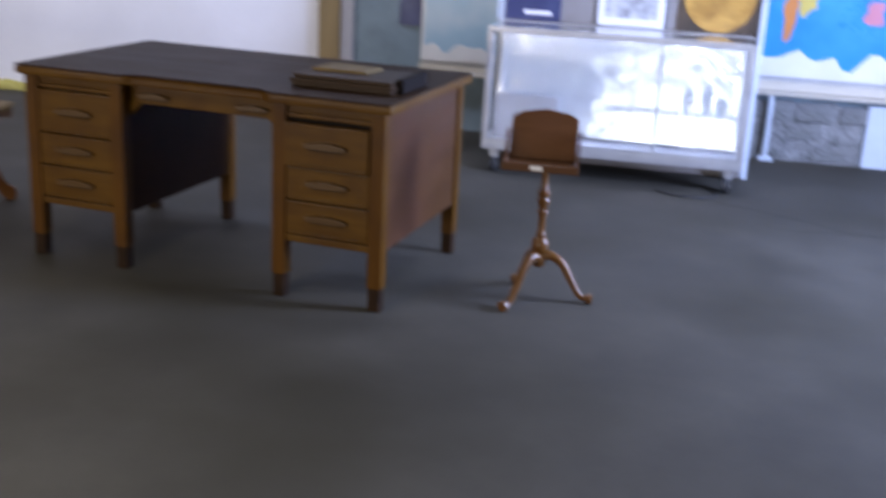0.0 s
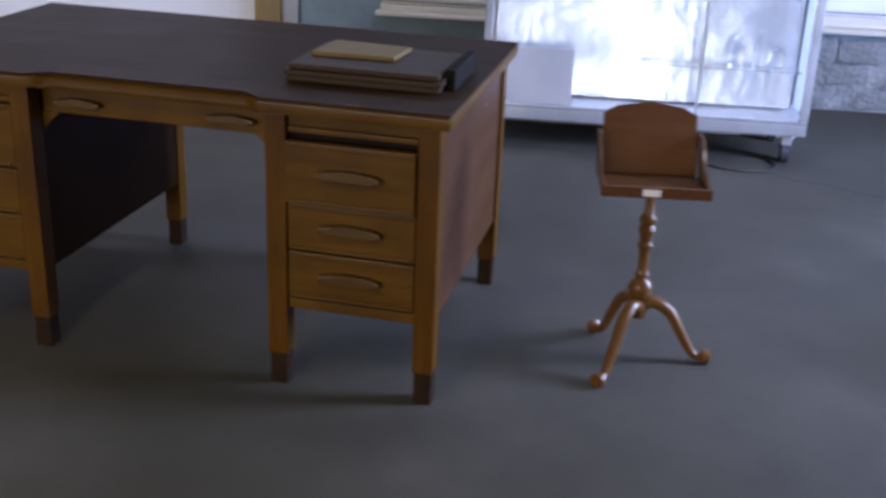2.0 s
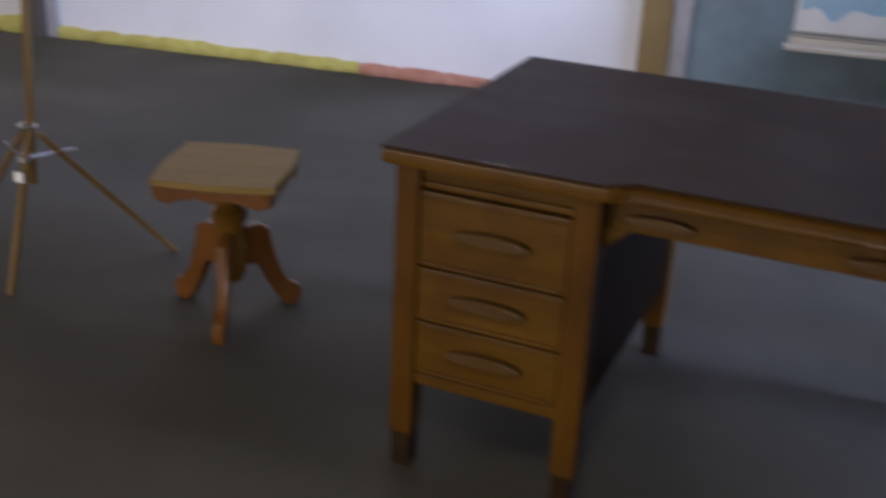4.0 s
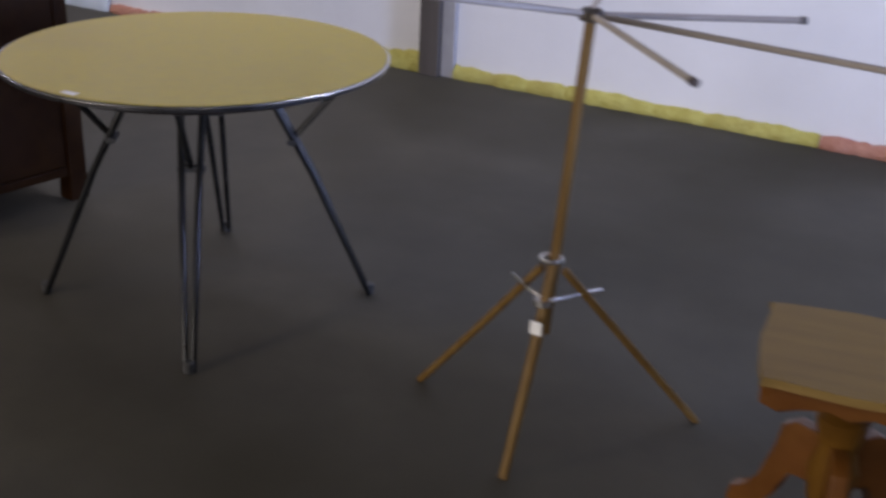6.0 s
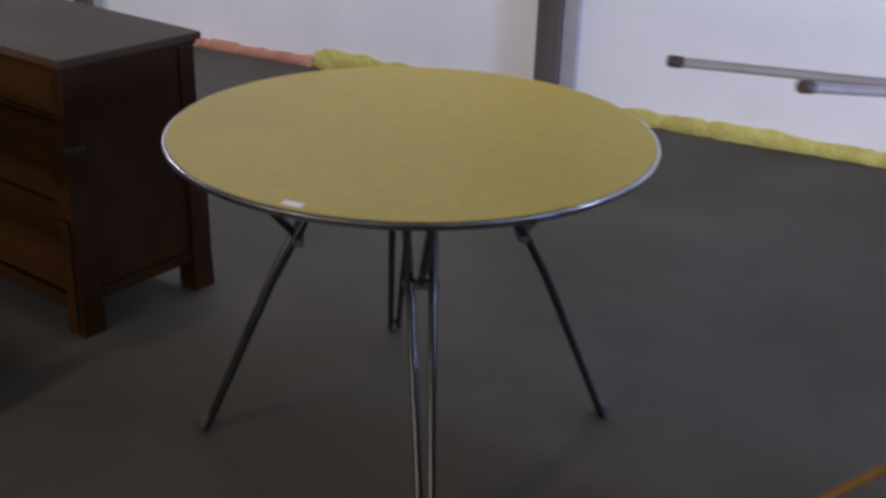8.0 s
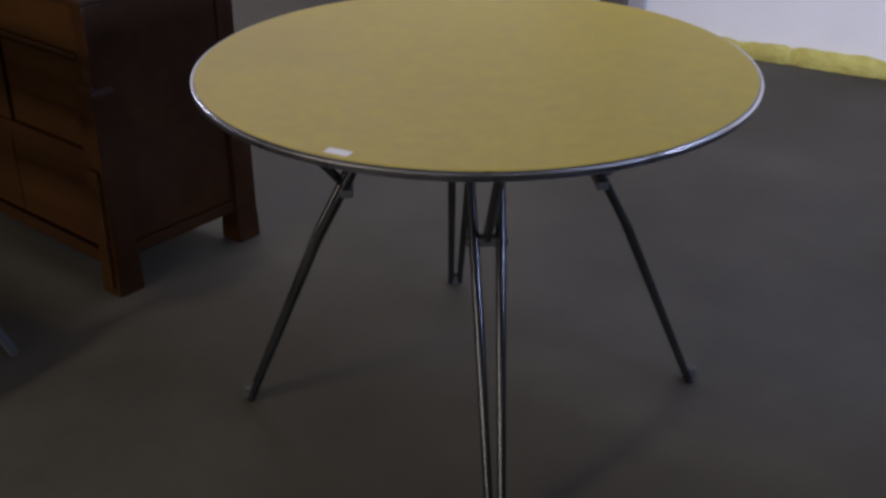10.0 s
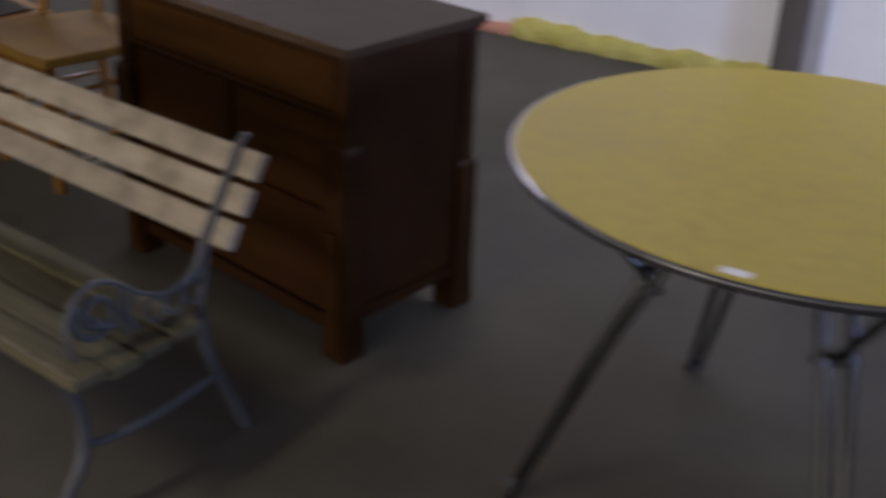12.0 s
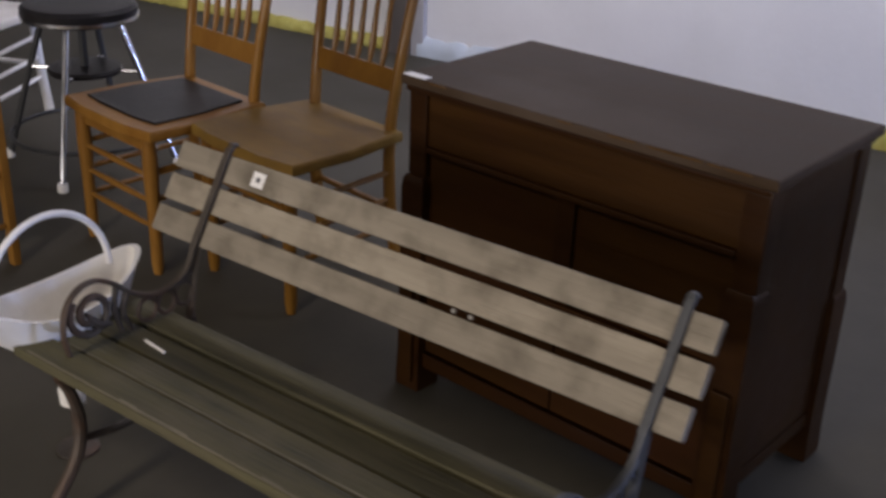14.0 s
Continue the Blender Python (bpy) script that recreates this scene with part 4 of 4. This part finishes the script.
for ex, iron, tone in ((1.085, IRON_GREY, "blue-grey painted cast iron end"), (0.085, IRON_DARK, "rusty dark cast iron end")):
    flat = (1.35, 0.85, 0.85)
    e = part("iron_end", box(ex - 0.0085, ex + 0.0085, -0.021, -0.0102, -0.012, 0.205, 0.004, m=BACK), iron, b, tone)
    part("back_curl", tube([(ex, 0.092, 0.636), (ex, 0.099, 0.646), (ex, 0.108, 0.643)], 0.007, 8, flat=flat), iron, e)
    part("armrest", tube(curve_points([(ex, -0.018, 0.458), (ex, -0.035, 0.425), (ex, -0.07, 0.402), (ex, -0.12, 0.398), (ex, -0.17, 0.420), (ex, -0.21, 0.453), (ex, -0.25, 0.474), (ex, -0.29, 0.467), (ex, -0.318, 0.435), (ex, -0.325, 0.385), (ex, -0.318, 0.346)], 5), 0.0058, 8, flat=flat), iron, e)
    part("back_upright", tube([(ex, -0.006, 0.462), (ex, -0.02, 0.40), (ex, -0.035, 0.318)], 0.0075, 8, flat=flat), iron, e)
    for cy, cz, ry, rz in ((-0.048, 0.374, 0.020, 0.025), (-0.092, 0.371, 0.021, 0.024), (-0.138, 0.372, 0.022, 0.024)):
        part("lattice_ring", tube([(ex, cy + ry * math.cos(k * math.pi / 8), cz + rz * math.sin(k * math.pi / 8)) for k in range(16)], 0.0046, 6, closed=True), iron, e)
    part("lattice_bar", tube([(ex, -0.016, 0.412), (ex, -0.06, 0.399), (ex, -0.115, 0.397)], 0.0045, 6), iron, e)
    part("lattice_bar", tube(curve_points([(ex, -0.182, 0.428), (ex, -0.195, 0.39), (ex, -0.178, 0.345)], 4), 0.006, 6), iron, e)
    part("lattice_bar", tube(curve_points([(ex, -0.205, 0.448), (ex, -0.212, 0.40), (ex, -0.20, 0.35)], 4), 0.006, 6), iron, e)
    part("volute", tube([(ex, -0.264 + 0.048 * (1 - 0.028 * i) * math.cos(2.4 + i * 0.40), 0.413 + 0.050 * (1 - 0.028 * i) * math.sin(2.4 + i * 0.40)) for i in range(24)], 0.0075, 8), iron, e)
    part("volute_leaf", tube(curve_points([(ex, -0.222, 0.375), (ex, -0.255, 0.388), (ex, -0.275, 0.415)], 4), [0.005, 0.006, 0.009, 0.011, 0.010, 0.009, 0.007, 0.006, 0.004], 8), iron, e)
    part("seat_rail", tube([(ex, -0.345, 0.317), (ex, -0.22, 0.306), (ex, -0.035, 0.304)], 0.009, 8), iron, e)
    part("front_leg", tube(curve_points([(ex, -0.345, 0.316), (ex, -0.325, 0.27), (ex, -0.312, 0.20), (ex, -0.328, 0.13), (ex, -0.38, 0.06), (ex, -0.415, 0.012)], 5), [0.012] * 21 + [0.013, 0.015, 0.018, 0.019, 0.012], 8), iron, e)
    part("back_leg", tube(curve_points([(ex, -0.035, 0.318), (ex, -0.02, 0.22), (ex, 0.025, 0.11), (ex, 0.07, 0.0)], 5), 0.0115, 8), iron, e)
    part("cross_tie", tube(curve_points([(ex, -0.315, 0.165), (ex, -0.23, 0.150), (ex, -0.12, 0.150), (ex, 0.0, 0.165)], 4), 0.008, 8), iron, e)
for x in (0.70, 0.735):
    part("bolt", tube([(x, 0.0, 0), (x, -0.006, 0)], 0.004, 8), STEEL, b).matrix_local = BACK @ pose(0, -0.010, 0.062)
tg = part("price_sticker", box(0.165, 0.197, -0.0115, -0.0105, 0.148, 0.178, 0, m=BACK), PAPER, b, "small square white price sticker")
part("ink_mark", box(0.176, 0.186, -0.0122, -0.0116, 0.158, 0.168, 0, m=BACK), INK, tg)

BENCH = pose(-1.379, -2.967, 0, 0, 0, -4.26)
# White enamel colour stands in for the metal's shine.
lump("metal_strip", box(-0.032, 0.032, -0.003, 0.003, 0.0, 0.004, 0.001, m=BENCH @ pose(0.16, -0.185, 0.3352, 0, 0, -6)), WHITE_ENAMEL, "thin metal strip lying on the bench seat, its shine painted white", "metal strip")

# ---- white hooped planter beside the bench ----
w = thing("white_planter", pose(-1.462, -3.205, -0.018, 0, 0, 87), "white enamelled hooped basket on an iron stem beside the bench", "basket stand")
bm = bmesh.new()
rows = []
for rr, zz, lift in ((0.04, 0.300, 0.0), (0.09, 0.310, 0.3), (0.130, 0.332, 0.6), (0.155, 0.365, 0.9), (0.168, 0.394, 1.0), (0.173, 0.400, 1.0), (0.162, 0.400, 1.0), (0.146, 0.365, 0.9), (0.115, 0.338, 0.6), (0.04, 0.316, 0.0)):
    ring = []
    for k in range(40):
        a = 2 * math.pi * k / 40
        up = (0.062 if math.cos(a) < 0 else 0.045) * lift * abs(math.cos(a)) ** 2.5
        ring.append(bm.verts.new((rr * (1 + (0.12 if math.cos(a) < 0 else 0.22) * (0.55 + 0.45 * lift) * math.cos(a) ** 2) * math.cos(a), 0.50 * rr * math.sin(a), zz + up - 0.10 * (0.5 + 0.5 * math.cos(a)) * (1 - lift))))
    rows.append(ring)
for r0, r1 in zip(rows, rows[1:]):
    for k in range(40):
        bm.faces.new((r0[k], r0[(k + 1) % 40], r1[(k + 1) % 40], r1[k]))
bm.faces.new(rows[0][::-1])
bm.faces.new(rows[-1])
part("basket_body", bm, WHITE_ENAMEL, w)
part("rolled_end", tube(curve_points([(-0.186, -0.052, 0.452), (-0.196, -0.025, 0.462), (-0.198, 0, 0.465), (-0.196, 0.025, 0.462), (-0.186, 0.052, 0.452)], 4), 0.015, 12), WHITE_ENAMEL, w)
part("hoop_handle", tube([(0.138 * math.cos(a), 0, 0.43 + 0.145 * math.sin(a)) for a in [i * math.pi / 20 for i in range(21)]], 0.0068, 10), WHITE_ENAMEL, w)
part("stem", lathe([(0.045, 0.018), (0.045, 0.024), (0.009, 0.03), (0.008, 0.15), (0.012, 0.222)], 16), IRON_DARK, w, "thin rusty iron stem").matrix_local = pose(0.042, 0.036, 0)
part("boss", lathe([(0.0125, 0.125), (0.026, 0.135), (0.028, 0.165), (0.02, 0.185), (0.0135, 0.20)], 16), WHITE_ENAMEL, w).matrix_local = pose(0.042, 0.036, 0)


# ---- chairs ----
def spindle_chair(m, wood, label, seat_wood, pad=False):
    ch = thing("dining_chair", m, label, "chair", "wooden chairs behind the bench")
    sw, sd, sz = 0.225, 0.20, 0.43
    shape = [(-sw, -sd), (-sw * 0.5, -sd - 0.012), (sw * 0.5, -sd - 0.012), (sw, -sd), (sw * 0.98, 0), (sw * 0.86, sd), (-sw * 0.86, sd), (-sw * 0.98, 0)]
    part("seat", plate(shape, 0.03, pose(0, 0, sz - 0.03), 0.008), seat_wood, ch)
    if pad:
        part("seat_pad", plate([(x * 0.78, y * 0.76) for x, y in shape], 0.006, pose(0, 0, sz + 0.0005), 0.003), BLACK_SEAT, ch, "sunken black vinyl pad")
    for x in (-0.175, 0.175):
        part("front_leg", lathe([(0.013, 0), (0.017, 0.03), (0.018, 0.20), (0.022, 0.30), (0.019, sz - 0.0305)], 12), wood, ch).matrix_local = pose(x, -0.175, 0)
        pts = curve_points([(x * 0.95, 0.215, 0), (x * 0.93, 0.185, 0.22), (x * 0.92, 0.185, 0.44), (x * 1.0, 0.225, 0.70), (x * 1.08, 0.285, 0.96)], 5)
        part("back_post", tube(pts, [0.019 - 0.006 * i / len(pts) for i in range(len(pts))], 10), wood, ch)
        for z in (0.14, 0.22, 0.30):
            part("side_stretcher", tube([(x, -0.172, z), (x * 0.94, 0.185, z + 0.01)], 0.0085, 8), wood, ch)
    for z in (0.14, 0.215, 0.29):
        part("front_stretcher", tube(curve_points([(-0.172, -0.175, z), (-0.06, -0.175, z), (0.06, -0.175, z), (0.172, -0.175, z)], 3), [0.006, 0.007, 0.008, 0.009, 0.0095, 0.0095, 0.009, 0.008, 0.007, 0.006], 8), wood, ch)
    part("seat_apron", box(-0.165, 0.165, -0.178, -0.160, sz - 0.075, sz - 0.0305, 0.003), wood, ch)
    part("back_stretcher", tube([(-0.165, 0.19, 0.2), (0.165, 0.19, 0.2)], 0.009, 8), wood, ch)
    part("lower_rail", box(-0.165, 0.165, -0.008, 0.008, -0.03, 0.03, 0.004, m=pose(0, 0.202, 0.56, -9)), wood, ch)
    part("crest_rail", plate([(-0.19, -0.04), (0.19, -0.04), (0.195, 0.03), (0.10, 0.05), (0, 0.058), (-0.10, 0.05), (-0.195, 0.03)], 0.018, pose(0, 0.285, 0.94, 76), 0.005), wood, ch)
    for i in range(5):
        x = -0.10 + 0.05 * i
        part("spindle", tube([(x, 0.205, 0.588), (x, 0.215, 0.63), (x * 1.02, 0.232, 0.74), (x * 1.05, 0.272, 0.90)], [0.006, 0.010, 0.007, 0.006], 8), wood, ch)
    return ch


spindle_chair(pose(-1.668, -2.215, 0, 0, 0, -12), CHAIR_BROWN, "brown oak spindle-back chair with a saddled wooden seat", CHAIR_SEAT)
spindle_chair(pose(-2.12, -2.255, 0, 0, 0, -11.5), CHAIR_WOOD, "honey oak spindle-back chair with a black vinyl pad", CHAIR_WOOD, True)

spindle_chair(pose(-3.475, -1.94, 0, 0, 0, 20), WHITE_ENAMEL, "white painted spindle-back chair behind the stool", WHITE_ENAMEL)
spindle_chair(pose(-3.25, -2.75, 0, 0, 0, -60), MAHOGANY, "dark brown spindle-back chair beside the white chair", MAHOGANY)
lc = thing("child_chair", pose(-2.505, -2.79, 0, 0, 0, -7), "small honey oak child's chair with two back slats", "chair")
part("seat", plate([(-0.165, -0.165), (0.165, -0.165), (0.15, 0.15), (-0.15, 0.15)], 0.022, pose(0, 0, 0.262), 0.006), CHAIR_BROWN, lc)
for x in (-0.142, 0.142):
    part("front_leg", tube([(x, -0.14, 0), (x, -0.14, 0.2615)], 0.015, 10), CHAIR_WOOD, lc)
    part("back_post", box(x - 0.015, x + 0.015, 0.138, 0.162, 0, 0.60, 0.004), CHAIR_WOOD, lc)
    part("side_stretcher", tube([(x, -0.14, 0.12), (x * 0.98, 0.14, 0.12)], 0.008, 8), CHAIR_WOOD, lc)
part("front_stretcher", tube([(-0.14, -0.14, 0.13), (0.14, -0.14, 0.13)], 0.008, 8), CHAIR_WOOD, lc)
for z, h in ((0.40, 0.05), (0.52, 0.075)):
    part("back_slat", plate([(-0.128, 0), (0.128, 0), (0.128, h), (-0.128, h)], 0.012, pose(0, 0.156, z) @ UPRIGHT, 0.003), CHAIR_WOOD, lc)
part("paper_tag", box(0.132, 0.152, 0.1372, 0.1378, 0.545, 0.59, 0), PAPER, lc, "small white paper tag")

# ---- chrome stool behind the chairs ----
st = thing("stool", pose(-2.82, -1.96, 0, 0, 0, -15), "low chrome legged stool with a round dark vinyl seat", "stool")
part("stool_seat", lathe([(0.16, 0.505), (0.185, 0.512), (0.19, 0.53), (0.19, 0.548), (0.178, 0.56), (0.10, 0.566)], 32), BLACK_SEAT, st, "round dark vinyl seat")
part("seat_band", lathe([(0.186, 0.508), (0.193, 0.514), (0.193, 0.526), (0.187, 0.528)], 32), CHROME, st, "chrome band")
part("foot_disc", lathe([(0.10, 0.322), (0.122, 0.326), (0.125, 0.336), (0.118, 0.345)], 28), BLACK_SEAT, st, "dark round footrest")
part("stem", tube([(0, 0, 0.346), (0, 0, 0.504)], 0.014, 12), RUBBER, st)
for k in range(4):
    a = radians(-45 + 90 * k)
    ca, sa = math.cos(a), math.sin(a)
    l = part("leg", tube([(0.13 * ca, 0.13 * sa, 0.5045), (0.215 * ca, 0.215 * sa, 0.26), (0.30 * ca, 0.30 * sa, 0.0)], 0.0115, 10), CHROME if k < 2 else RUBBER, st)
    part("foot_tip", lathe([(0.014, 0), (0.018, 0.004), (0.017, 0.03)], 12), WHITE_ENAMEL, l, "white plastic foot tip").matrix_local = pose(0.30 * ca, 0.30 * sa, 0)
    part("strut", tube([(0.118 * ca, 0.118 * sa, 0.334), (0.19 * ca, 0.19 * sa, 0.334)], 0.007, 8), CHROME, l)
part("foot_ring", tube([(0.262 * math.cos(q * math.pi / 16), 0.262 * math.sin(q * math.pi / 16), 0.12) for q in range(32)], 0.008, 8, closed=True), RUBBER, st)
